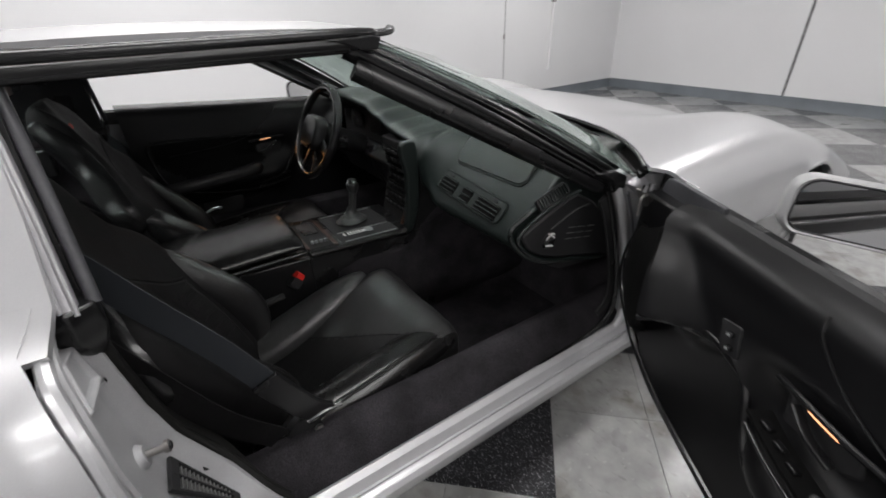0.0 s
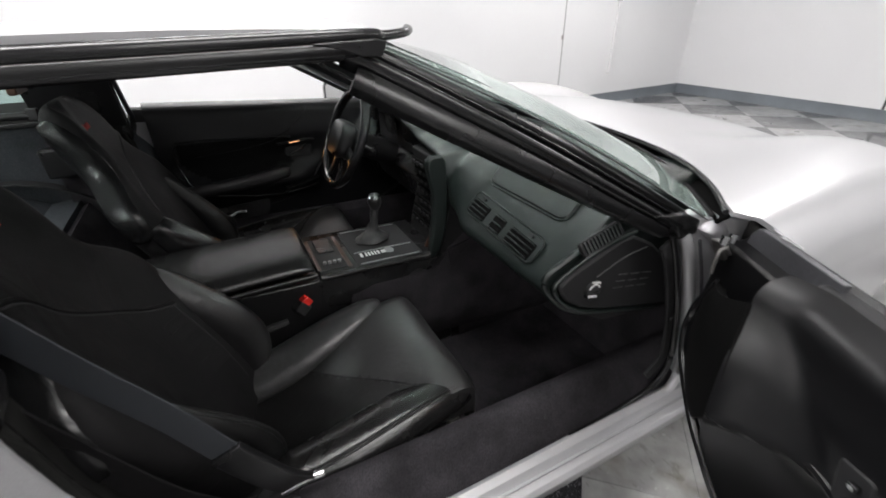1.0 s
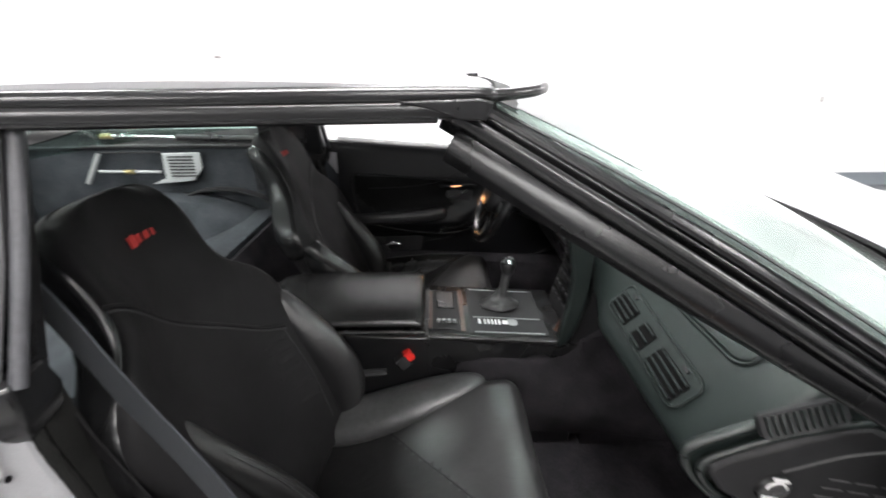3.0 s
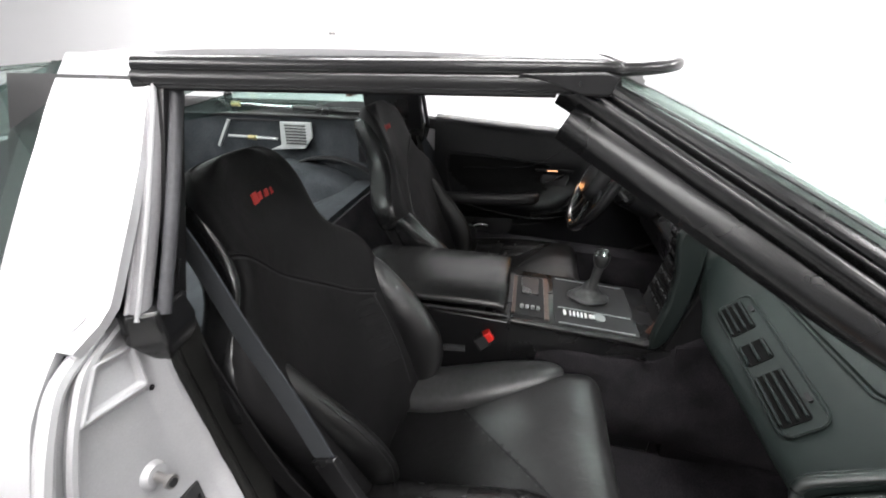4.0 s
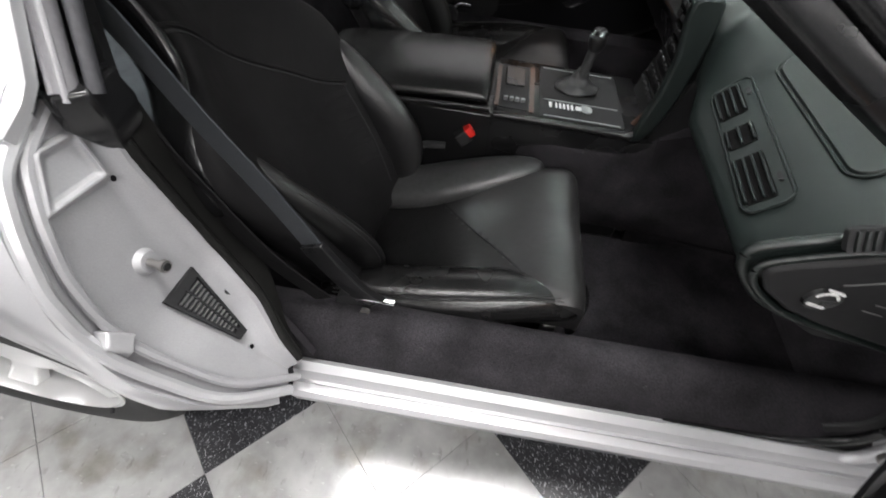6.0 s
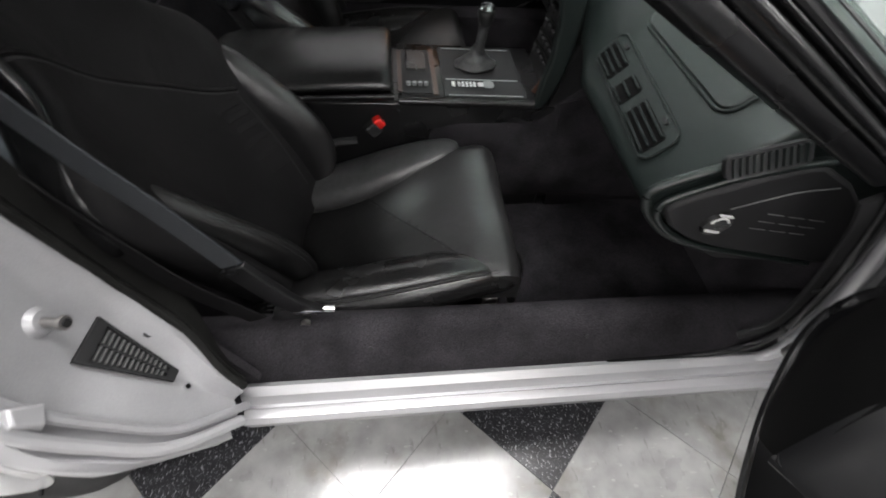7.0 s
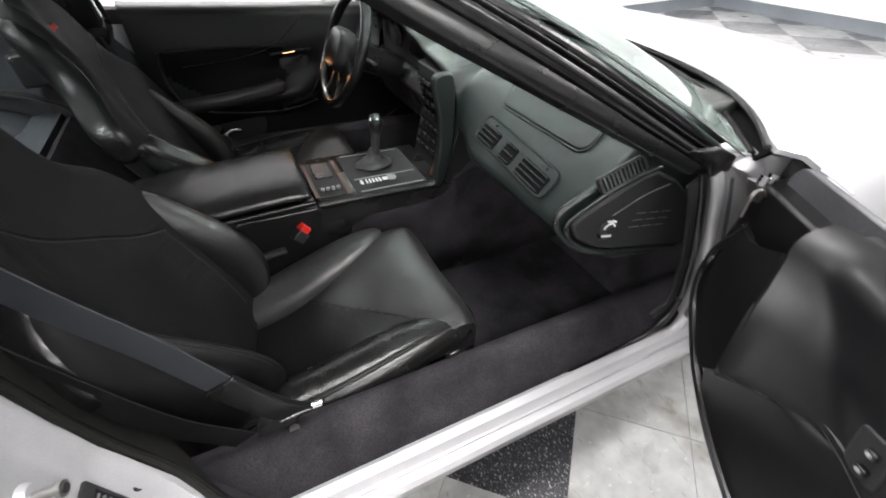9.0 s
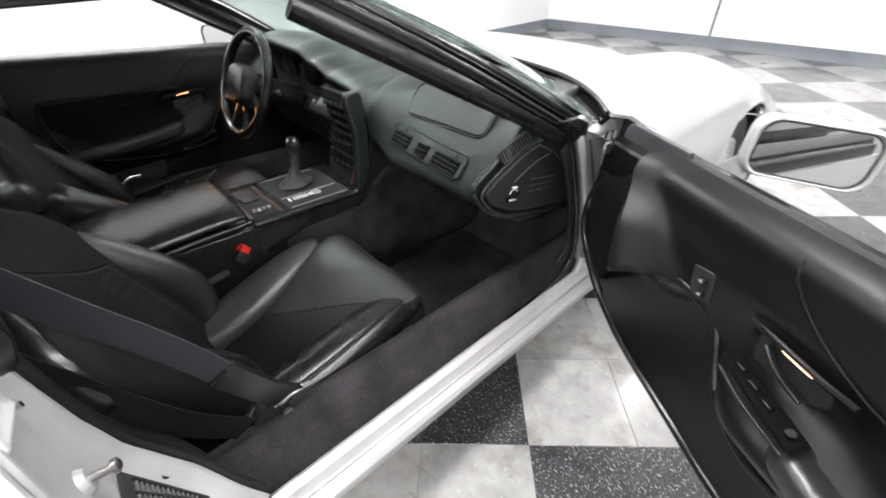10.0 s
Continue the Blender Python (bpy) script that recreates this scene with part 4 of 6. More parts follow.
for s in (-1, 1):
    part("cargo_side", sheet(lambda u, v, s=s: (lerp(-0.46, -1.5, u), s * lerp(0.66, 0.63, v), lerp(0.48, 0.885, v)), 8, 6, 0.02, flip=s > 0), CARGO, car, "black carpeted cargo side panel")
    part("wheel_hump", sheet(lambda u, v, s=s: (lerp(-0.50, -1.25, u), s * lerp(0.44, 0.66, v), 0.50 + 0.185 * math.sin(math.pi * min(1, max(0, u))) ** 0.45 * smoothstep(v * 3)), 16, 8, 0.01), CARGO, car, "rounded carpeted wheel hump")
    gs = new("gas_strut")
    gs.parent = car
    part("strut_tube", tube([(-0.50, s * 0.60, 0.912), (-0.80, s * 0.60, 0.92)], 0.012, 12, 0, up=(0, 1, 0)), TRIM, gs, "glossy black strut tube")
    part("strut_rod", tube([(-0.80, s * 0.60, 0.92), (-1.05, s * 0.60, 0.927)], 0.0065, 10, 0, up=(0, 1, 0)), CHROME, gs, "bright chrome strut rod")
    part("strut_end", disc((-1.065, s * 0.60, 0.928), (1, 0, 0), 0.012, 0.034, 12), BRASS, gs)
    part("strut_bracket", block(-1.10, s * 0.605, 0.945, 0.022, 0.03, 0.055), BLACK, gs, bevel=0.004)
    part("strut_mount", block(-0.49, s * 0.605, 0.914, 0.03, 0.03, 0.036), BLACK, gs, bevel=0.004)
    part("cargo_ledge", sheet(lambda u, v, s=s: (lerp(-0.46, -1.42, u), s * (0.632 + 0.04 * v), 0.886 + 0.058 * v ** 0.6), 12, 5, 0.012, flip=s > 0), TRIM, car, "black padded ledge under the side glass")
    part("ledge_rail", tube([(-0.47, s * 0.622, 0.882), (-0.9, s * 0.622, 0.884), (-1.40, s * 0.622, 0.88)], 0.007, 8, 4), BLACK, car)
    sp = new("speaker_panel")
    sp.parent = car
    part("panel_plate", slab([(-0.945, 0.738), (-0.885, 0.762), (-0.877, 0.860), (-0.735, 0.862), (-0.735, 0.80), (-0.775, 0.752)], Matrix(((1, 0, 0, 0), (0, 0, s, s * 0.612), (0, 1, 0, 0), (0, 0, 0, 1))), 0.012), SILVER_PLASTIC, sp, "pale grey slotted speaker cover", bevel=0.003)
    for i in range(7):
        part("speaker_slot", block(-0.808, s * 0.5995, 0.772 + 0.0125 * i, 0.095, 0.006, 0.0055), BLACK, sp)
    part("panel_frame", ribbon([(-1.20, s * 0.612, 0.742), (-1.125, s * 0.612, 0.858)], rrect(0.014, 0.012, 0.003, 2), 0, up=(0, 1, 0)), SILVER_PLASTIC, sp)
    part("panel_frame", ribbon([(-1.125, s * 0.614, 0.862), (-0.88, s * 0.614, 0.862)], rrect(0.006, 0.008, 0.002, 2), 0, up=(0, 1, 0)), BLACK, sp)
    part("latch_bar", tube([(-1.14, s * 0.610, 0.79), (-0.905, s * 0.610, 0.786)], 0.006, 8, 0, up=(0, 1, 0)), SILVER_PLASTIC, sp)
    part("latch_knob", disc((-1.02, s * 0.606, 0.788), (1, 0, 0), 0.010, 0.035, 12), BRASS, sp)
    lp = new("cargo_lamp")
    lp.parent = car
    part("lamp_box", block(-0.47 if s > 0 else -0.52, s * 0.57, 0.768, 0.085 if s > 0 else 0.06, 0.05, 0.095 if s > 0 else 0.06), TRIM, lp, bevel=0.008)
    lid = new("quarter_trim")
    lid.parent = car
    part("upper_trim", sheet(lambda u, v, s=s: (lerp(-0.27, -0.50, u), s * lerp(0.655, 0.565, v), lerp(0.84 + 0.01 * u, 1.11, v)), 5, 8, 0.03, flip=s > 0), TRIM, lid)
    part("lower_trim", sheet(lambda u, v, s=s: (lambda z: (lerp(jamb_x(z) + 0.018, -0.50, u), s * lerp(table(z, [(0.36, 0.735), (0.43, 0.715), (0.5, 0.70), (0.58, 0.688), (0.83, 0.68)]), 0.615, smoothstep(u)), z))(lerp(0.36, 0.83, v)), 8, 10, 0.015, flip=s > 0), CARPET, lid, "dark carpet beside the seat back")
il = new("pillar_lamp")
il.parent = car
part("lamp_lens", block(-0.41, 0.585, 0.857, 0.012, 0.010, 0.034), LAMP_RED, il, "small red glowing lamp lens", bevel=0.003)
part("lamp_core", block(-0.405, 0.582, 0.857, 0.006, 0.009, 0.024), LIGHT_LENS, il, "bright white lamp core", bevel=0.002)
part("dome_lamp", block(-0.42, 0.33, 1.02, 0.02, 0.09, 0.03), WARM_GLINT, car, bevel=0.004)


# ---------------------------------------------------------------- seats
def seat(yc, s):
    """A high-backed sport seat about y = yc; s: +1 when the console lies on its left, -1 on its right."""
    st = new("bucket_seat")
    st.parent = car
    tagged(st, "black leather sport seat with thick side bolsters and a red embroidered mark")

    def zc(x):
        return 0.285 + 0.145 * smoothstep((x + 0.12) / 0.46)

    def lift(x):
        return zc(x) - 0.275 - 0.118 * smoothstep((x + 0.12) / 0.48)

    rows_ = ((-0.16, 0.15, 0.0), (-0.10, 0.165, 0.0), (0.0, 0.18, 0.0), (0.10, 0.19, 0.0), (0.20, 0.197, 0.0), (0.29, 0.20, 0.0), (0.35, 0.203, 0.0), (0.372, 0.201, -0.007), (0.386, 0.198, -0.022), (0.391, 0.194, -0.045), (0.389, 0.190, -0.07), (0.382, 0.187, -0.10))
    path_ = smooth_path(rows_, 6)
    across = [math.sin(math.pi / 2 * (-1 + 2 * j / 44)) * 0.5 + 0.5 * (-1 + 2 * j / 44) for j in range(45)]
    rings = []
    for x, w, d in path_:
        z = zc(x) + d
        top = [(x, yc + w * e, z + 0.004 * math.sin(math.pi * abs(e)) ** 2 - 0.004 * (1 - e * e) - 0.016 * max(0.0, abs(e) - 0.8) ** 2 / 0.04 + 0.0010 * noise.noise(Vector((x * 9, (yc + w * e) * 9, 3.0))) - 0.0020 * math.exp(-((x - 0.03 - 0.235 * (0.145 - s * w * e) / 0.295) / 0.007) ** 2)) for e in across]
        rings.append([(x, yc - w, z - 0.1 - d * 0.3)] + top + [(x, yc + w, z - 0.1 - d * 0.3)])
    cushion = part("seat_cushion", loft(rings), CUSHION, st, "black leather seat cushion with a darker centre panel")
    cushion.data.materials.append(SEAT_FRONT)
    for f in cushion.data.polygons:
        c = f.center
        f.material_index = int(c.x > 0.03 + 0.235 * (0.145 - s * (c.y - yc)) / 0.295)

    def roll(name, rows, k, material, label):
        rings = []
        for x, yo, wi, z, h in rows:
            z += lift(x)
            rings.append([(x, yc + k * (yo + wi * math.cos(a) * (1.0 if math.cos(a) > 0 else 1.4)), z + h * math.sin(a)) for a in [2 * math.pi * i / 10 for i in range(10)]])
        part(name, loft(rings), material, st, label, sub=2)
    side = ((-0.17, 0.18, 0.045, 0.305, 0.05), (-0.12, 0.195, 0.058, 0.320, 0.066), (-0.02, 0.198, 0.060, 0.328, 0.064), (0.08, 0.196, 0.060, 0.333, 0.060), (0.17, 0.190, 0.057, 0.338, 0.055), (0.235, 0.184, 0.053, 0.341, 0.051), (0.285, 0.178, 0.050, 0.342, 0.049), (0.335, 0.172, 0.047, 0.342, 0.047), (0.372, 0.165, 0.042, 0.338, 0.042), (0.394, 0.158, 0.034, 0.332, 0.034), (0.404, 0.150, 0.020, 0.326, 0.020))
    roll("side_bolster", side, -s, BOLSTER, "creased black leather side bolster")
    for k in (0.75, 1.0):
        part("bolster_seam", tube([(x, yc - s * (yo + wi * 0.55 * k), z + lift(x) + h * (0.99 - 0.17 * k)) for x, yo, wi, z, h in side[1:-2]], 0.0014, 6, 5), CUSHION, st)
    # console-side bolster paler than its twin, with the light on it in the colour
    roll("side_bolster", ((-0.16, 0.175, 0.05, 0.29, 0.045), (-0.065, 0.178, 0.06, 0.298, 0.052), (0.05, 0.182, 0.062, 0.32, 0.055), (0.15, 0.19, 0.056, 0.34, 0.053), (0.24, 0.196, 0.042, 0.358, 0.044), (0.28, 0.198, 0.026, 0.372, 0.028), (0.303, 0.198, 0.012, 0.376, 0.012)), s, LEATHER_PALE, "black leather side bolster with light painted into its grey")
    part("cushion_seam", tube(drape(cushion, [(x, yc + s * lerp(0.145, -0.15, (x - 0.03) / 0.235), zc(x)) for x in (0.03, 0.08, 0.13, 0.18, 0.23, 0.265)], (0, 0, -1), 0.0004), 0.0022, 8, 0), BLACK, st)
    part("cushion_seam", tube([(x, yc - s * y, zc(x) + dz) for x, y, dz in ((-0.06, 0.135, 0.0), (0.05, 0.135, 0.0), (0.14, 0.125, 0.001), (0.21, 0.125, 0.003), (0.262, 0.15, 0.01))], 0.0024, 6, 5), BLACK, st)
    part("cushion_seam", tube([(0.03, yc + s * 0.142, zc(0.03) + 0.002), (-0.03, yc + s * 0.15, zc(-0.03) + 0.008), (-0.07, yc + s * 0.15, zc(-0.07) + 0.012)], 0.0024, 6, 5), BLACK, st)
    part("seat_base", block(0.1, yc, 0.21, 0.44, 0.36, 0.10), BLACK, st, bevel=0.01)
    for k in (-1, 1):
        part("seat_rail", block(0.12, yc + k * 0.17, 0.145, 0.5, 0.03, 0.035), STEEL, st, bevel=0.004)
        part("rail_foot", block(0.335, yc + k * 0.185, 0.235, 0.03, 0.02, 0.15), STEEL, st, bevel=0.004)
    part("recliner", disc((-0.06, yc - s * 0.255, 0.41), (0, 1, 0), 0.035, 0.02, 20), BLACK, st)
    part("recline_lever", ribbon([(-0.05, yc - s * 0.262, 0.43), (-0.015, yc - s * 0.268, 0.446), (0.022, yc - s * 0.268, 0.442)], rrect(0.01, 0.016, 0.004, 2), 4), CHROME, st, "chrome recline lever")

    # backrest: rings up the reclined back; each ring runs round the section
    def back(h):
        x = -0.085 - 0.40 * (h - 0.30)
        return x
    rows = ((0.30, 0.175, 0.03, 0.10), (0.36, 0.20, 0.05, 0.10), (0.43, 0.215, 0.055, 0.10), (0.50, 0.23, 0.055, 0.10), (0.57, 0.248, 0.05, 0.10), (0.63, 0.262, 0.044, 0.10), (0.685, 0.262, 0.04, 0.095),
            (0.735, 0.235, 0.032, 0.09), (0.77, 0.185, 0.024, 0.085), (0.80, 0.145, 0.022, 0.085), (0.835, 0.134, 0.022, 0.085), (0.875, 0.137, 0.022, 0.085), (0.91, 0.136, 0.02, 0.085), (0.945, 0.130, 0.012, 0.075), (0.972, 0.112, -0.008, 0.055), (0.984, 0.08, -0.03, 0.04))
    rings = []
    for h, w, wing, thick in rows:
        x = back(h)
        prof = ((-w, -thick * 0.5), (-w, wing * 0.55), (-w * 0.90, wing), (-w * 0.72, wing * 0.75), (-w * 0.52, 0.008), (-w * 0.25, 0), (0, -0.002), (w * 0.25, 0), (w * 0.52, 0.008), (w * 0.72, wing * 0.75), (w * 0.90, wing), (w, wing * 0.55), (w, -thick * 0.5), (w * 0.7, -thick), (0, -thick * 1.1), (-w * 0.7, -thick))
        rings.append([(x + 0.93 * d, yc + y, h + 0.37 * d) for y, d in prof])
    body = part("seat_back", loft(rings), CLOTH, st, "soft black seat back with integral headrest", sub=2)
    for k, material, tuck, slim in ((s, LEATHER if s > 0 else SHINY, 0.0, 1.0), (-s, BACK_ROLL, 0.055, 0.66)):
        rings = []
        for h, yo, ry, rd, d in ((0.315, 0.175, 0.018, 0.03, 0.02), (0.34, 0.188, 0.034, 0.06, 0.04), (0.40, 0.202, 0.043, 0.078, 0.055), (0.47, 0.213, 0.046, 0.078, 0.05), (0.54, 0.222, 0.046, 0.066, 0.034), (0.60, 0.23, 0.042, 0.052, 0.018), (0.645, 0.232, 0.034, 0.042, 0.008), (0.675, 0.228, 0.02, 0.026, 0.0)):
            rings.append([(back(h) + 0.93 * (d + slim * rd * math.sin(a)), yc + k * (yo - tuck + slim * ry * math.cos(a)), h + 0.37 * (d + slim * rd * math.sin(a))) for a in [2 * math.pi * i / 12 for i in range(12)]])
        roll_ = part("back_bolster", loft(rings), material, st, "padded leather side bolster of the backrest", sub=2)
        if k == -s:
            for dy in (0.0, 0.008):
                q = drape(roll_, [(back(h), yc + k * (y + dy), h) for y, h in ((0.143, 0.36), (0.154, 0.44), (0.163, 0.52), (0.171, 0.59))], (-0.93, 0, -0.37), 0.0)
                if len(q) > 3:
                    part("bolster_seam", tube(q, 0.0013, 6, 0), LEATHER, st)
    for k in (-1, 1):
        rings = []
        for h, yo, ry, rd, d in ((0.62, 0.252, 0.018, 0.04, -0.03), (0.69, 0.248, 0.02, 0.045, -0.03), (0.735, 0.222, 0.02, 0.045, -0.03), (0.775, 0.172, 0.02, 0.042, -0.03), (0.81, 0.138, 0.02, 0.042, -0.03), (0.87, 0.131, 0.02, 0.042, -0.032), (0.925, 0.125, 0.02, 0.036, -0.036), (0.96, 0.108, 0.015, 0.025, -0.045)):
            rings.append([(back(h) + 0.93 * (d + rd * math.sin(a)), yc + k * (yo + ry * math.cos(a)), h + 0.37 * (d + rd * math.sin(a))) for a in [2 * math.pi * i / 10 for i in range(10)]])
        part("headrest_side", loft(rings), SHINY, st, "shiny leather side of the headrest", sub=1)
    into = (-0.93, 0, -0.37)

    def seam(name, points, r, material, lift=0.0):
        q = drape(body, points, into, lift)
        if len(q) > 3:
            part(name, tube(q, r, 6, 0), material, st)
    seam("back_seam", [(back(h), yc + s * y, h) for y, h in ((-0.145, 0.858), (-0.10, 0.822), (-0.05, 0.775), (0.0, 0.735), (0.06, 0.69), (0.12, 0.64), (0.175, 0.60))], 0.0042, CLOTH, 0.0)
    seam("back_seam", [(back(h), yc + s * y, h) for y, h in ((-0.145, 0.850), (-0.10, 0.814), (-0.05, 0.767), (0.0, 0.727), (0.06, 0.682), (0.12, 0.632), (0.175, 0.592))], 0.003, BLACK, -0.0015)
    seam("back_seam", [(back(h), yc + s * y, h) for y, h in ((0.168, 0.602), (0.164, 0.55), (0.156, 0.48), (0.146, 0.42), (0.135, 0.36))], 0.0026, BLACK, -0.001)
    for i, h in enumerate((0.585, 0.562, 0.537, 0.508, 0.474, 0.436)):
        e_ = 0.162 - 0.004 * i
        seam("back_tuck", [(back(h), yc + s * y, h + dh) for y, dh in ((e_ - 0.062 + 0.008 * (i % 3), 0.018), (e_ - 0.035, 0.012), (e_ - 0.012, 0.003), (e_ + 0.004, -0.004))], 0.013 - 0.0008 * i, CLOTH, -0.0105 + 0.0006 * i)
    # embroidered mark: unreadable, as slanted bars
    at = drape(body, [(back(0.9), yc + s * 0.02, 0.90), (back(0.9), yc + s * 0.021, 0.90)], into)[0]
    fr = basis(at, (0, 1, 0), (-0.37, 0, 0.93))
    for i, (w_, h_) in enumerate(((0.014, 0.021), (0.009, 0.015), (0.011, 0.014), (0.010, 0.015))):
        x0 = -0.036 + 0.018 * i
        part("red_mark", slab([(x0, -h_ / 2), (x0 + w_, -h_ / 2 + 0.001), (x0 + w_ + 0.003, h_ / 2), (x0 + 0.003, h_ / 2 - 0.002)], fr @ Matrix.Translation((0, 0, 0.0035)), 0.008), RED_THREAD, st, "red embroidered mark", smooth=False)
    return st


seat(-0.392, 1)
seat(0.392, -1)

# ---------------------------------------------------------------- seat belts
for s in (-1, 1):
    sb = new("seat_belt")
    sb.parent = car
    oy, ox = (0.0, 0.0) if s < 0 else (0.045, -0.05)
    prof = [(-0.024, -0.0012), (-0.024, 0.0012), (0.024, 0.0012), (0.024, -0.0012)]
    part("shoulder_webbing", ribbon([(-0.345 + ox, s * (0.585 + oy), 0.955), (-0.283 + ox, s * (0.604 + oy), 0.880), (-0.222 + ox, s * (0.625 + oy), 0.785), (-0.155 + ox, s * (0.642 + oy), 0.680), (-0.10 + ox, s * (0.655 + oy), 0.575), (-0.075 + ox, s * (0.658 + oy), 0.53)], [(b, a) for a, b in prof], 8, up=(0.75, s * 0.2, 0.65)), BELT, sb, "slate grey shoulder belt webbing")
    part("belt_sleeve", ribbon([(-0.335 + ox, s * (0.625 + oy), 0.83), (-0.27 + ox, s * (0.645 + oy), 0.70), (-0.19 + ox, s * (0.662 + oy), 0.545), (-0.11 + ox, s * (0.668 + oy), 0.44)], [(b, a * 1.1) for a, b in prof], 8, up=(0.75, s * 0.2, 0.65)), CLOTH, sb)
    part("anchor_cover", ribbon([(-0.105 + ox, s * (0.656 + oy), 0.585), (-0.075 + ox, s * (0.660 + oy), 0.53), (-0.045 + ox, s * (0.660 + oy), 0.475), (-0.012 + ox, s * (0.655 + oy), 0.432)], [(b * 5, a * 1.12) for a, b in prof], 5, up=(0.75, s * 0.2, 0.65)), TRIM, sb, "black plastic belt anchor cover", bevel=0.002)
    part("anchor_bolt", disc((-0.035, s * 0.668, 0.41), (0, s, 0.2), 0.009, 0.008, 10), STEEL, sb)
    part("belt_ring", block(-0.345, s * 0.60, 0.88, 0.03, 0.05, 0.03), BLACK, sb, bevel=0.006)
    bk = new("belt_buckle")
    bk.parent = car
    fr = basis((0.082, s * 0.158, 0.448), (0.72, s * -0.25, 0.5), (0, 1, 0))
    part("buckle_body", block(0.008, 0, 0, 0.036, 0.032, 0.036, fr), BLACK, bk, bevel=0.005)
    part("release_button", block(0.03, 0, 0.005, 0.022, 0.031, 0.028, fr), RED, bk, "bright red release button", bevel=0.004)
    part("buckle_stalk", tube([(0.045, s * 0.165, 0.425), (-0.02, s * 0.17, 0.42), (-0.05, s * 0.17, 0.36), (-0.05, s * 0.17, 0.28)], 0.011, 8, 6), BLACK, bk)
    part("buckle_slot", block(0.0405, 0, 0.006, 0.003, 0.018, 0.006, fr), BLACK, bk)

# ---------------------------------------------------------------- centre console
con = new("center_console")
con.parent = car
YR_, YL_ = -0.145, 0.135


def con_z(x):
    return 0.523 - 0.066 * (x - 0.155)


part("console_body", loft([[(x, y, z) for y, z in ((YR_ + 0.004, 0.13), (YR_ + 0.002, 0.48), (YR_ + 0.006, con_z(x) - 0.012), (YL_ - 0.006, con_z(x) - 0.012), (YL_, 0.13))] for x in (-0.36, -0.1, 0.155, 0.35, 0.50, 0.57)]), TRIM, con, "black console side", bevel=0.004)
part("tunnel_carpet", loft([[(x, y, z) for y, z in ((YR_ - dy - 0.012, 0.12), (YR_ - dy, 0.25), (YR_ - dy * 0.6, lerp(0.25, zt, 0.6)), (YR_ - dy * 0.3 + 0.002, zt - 0.02), (YR_ + 0.02, zt), (0.10, zt), (0.10, 0.12))] for x, dy, zt in ((0.158, 0.003, 0.505), (0.30, 0.003, 0.492), (0.46, 0.003, 0.482), (0.51, 0.004, 0.486), (0.545, 0.006, 0.50), (0.60, 0.012, 0.56), (0.75, 0.03, 0.62), (0.90, 0.055, 0.62), (1.14, 0.10, 0.62))]), CARPET, con, "dark carpet over the tunnel side", sub=1)
part("console_top", loft([[(x, y, con_z(x) + d) for y, d in ((YR_, -0.018), (YR_ - 0.002, -0.006), (YR_ + 0.006, 0.0), (YL_ - 0.006, 0.0), (YL_ + 0.002, -0.006), (YL_, -0.018))] for x in (0.158, 0.30, 0.46, 0.53)]), TRIM, con, "satin black console plate")
part("console_edge", tube([(0.158, YR_ + 0.005, con_z(0.158) - 0.005), (0.30, YR_ + 0.005, con_z(0.30) - 0.005), (0.45, YR_ + 0.005, con_z(0.45) - 0.005), (0.49, YR_ + 0.001, con_z(0.49) - 0.002), (0.515, YR_ + 0.004, con_z(0.5) + 0.022), (0.53, YR_ + 0.006, con_z(0.5) + 0.06)], 0.0095, 12, 6), ARM_VINYL, con)
rings = []
for x, d in ((-0.30, -0.02), (-0.285, -0.004), (-0.1, 0.0), (0.10, 0.0), (0.138, -0.004), (0.148, -0.018)):
    z = 0.585 + d
    rings.append([(x, y, zz) for y, zz in ((-0.150, 0.540), (-0.152, z - 0.022), (-0.138, z - 0.006), (-0.10, z), (0.0, z + 0.003), (0.08, z), (0.126, z - 0.006), (0.14, z - 0.022), (0.138, 0.540))])
part("armrest", loft(rings), ARM_VINYL, con, "padded black leather armrest lid", sub=2)
part("armrest_edge", ribbon([(-0.30, -0.148, 0.538), (0.0, -0.1495, 0.538), (0.147, -0.152, 0.537)], rrect(0.012, 0.016, 0.006, 4), 6), ARM_VINYL, con, "rounded lower rim of the armrest")
part("console_split", block(0.152, -0.1445, 0.40, 0.003, 0.004, 0.25), BLACK, con)
fr = basis((0.205, -0.01, con_z(0.205) + 0.002), (1, 0, -0.066), (0, 1, 0))
part("switch_plate", slab(rrect(0.075, 0.21, 0.006), fr, 0.006), BLACK, con)
part("ash_lid", slab(rrect(0.05, 0.09, 0.006), fr @ Matrix.Translation((0.0, 0.045, 0.004)), 0.008), TRIM, con, "small dark flip lid", bevel=0.002)
for i in range(4):
    part("toggle", disc(fr @ V(-0.022 + 0.0145 * i, -0.072, 0.006), (0, 0, 1), 0.0052, 0.008, 10), SILVER_PLASTIC, con)
# These strips only draw the lamp's warm glints beside the plates.
part("warm_glint_strip", slab(rrect(0.012, 0.22, 0.004), basis((0.25, -0.01, con_z(0.25) + 0.003), (1, 0, -0.066), (0, 1, 0)), 0.006), WARM_GLINT, con, "brown strip painted as a warm lamp reflection")
part("warm_glint_strip", slab(rrect(0.010, 0.20, 0.004), basis((0.162, -0.01, con_z(0.162) + 0.003), (1, 0, -0.066), (0, 1, 0)), 0.006), WARM_GLINT, con)
fr = basis((0.375, -0.005, con_z(0.375) + 0.002), (1, 0, -0.066), (0, 1, 0))
part("shift_plate", slab(rrect(0.21, 0.245, 0.008), fr, 0.006), BLACK, con)
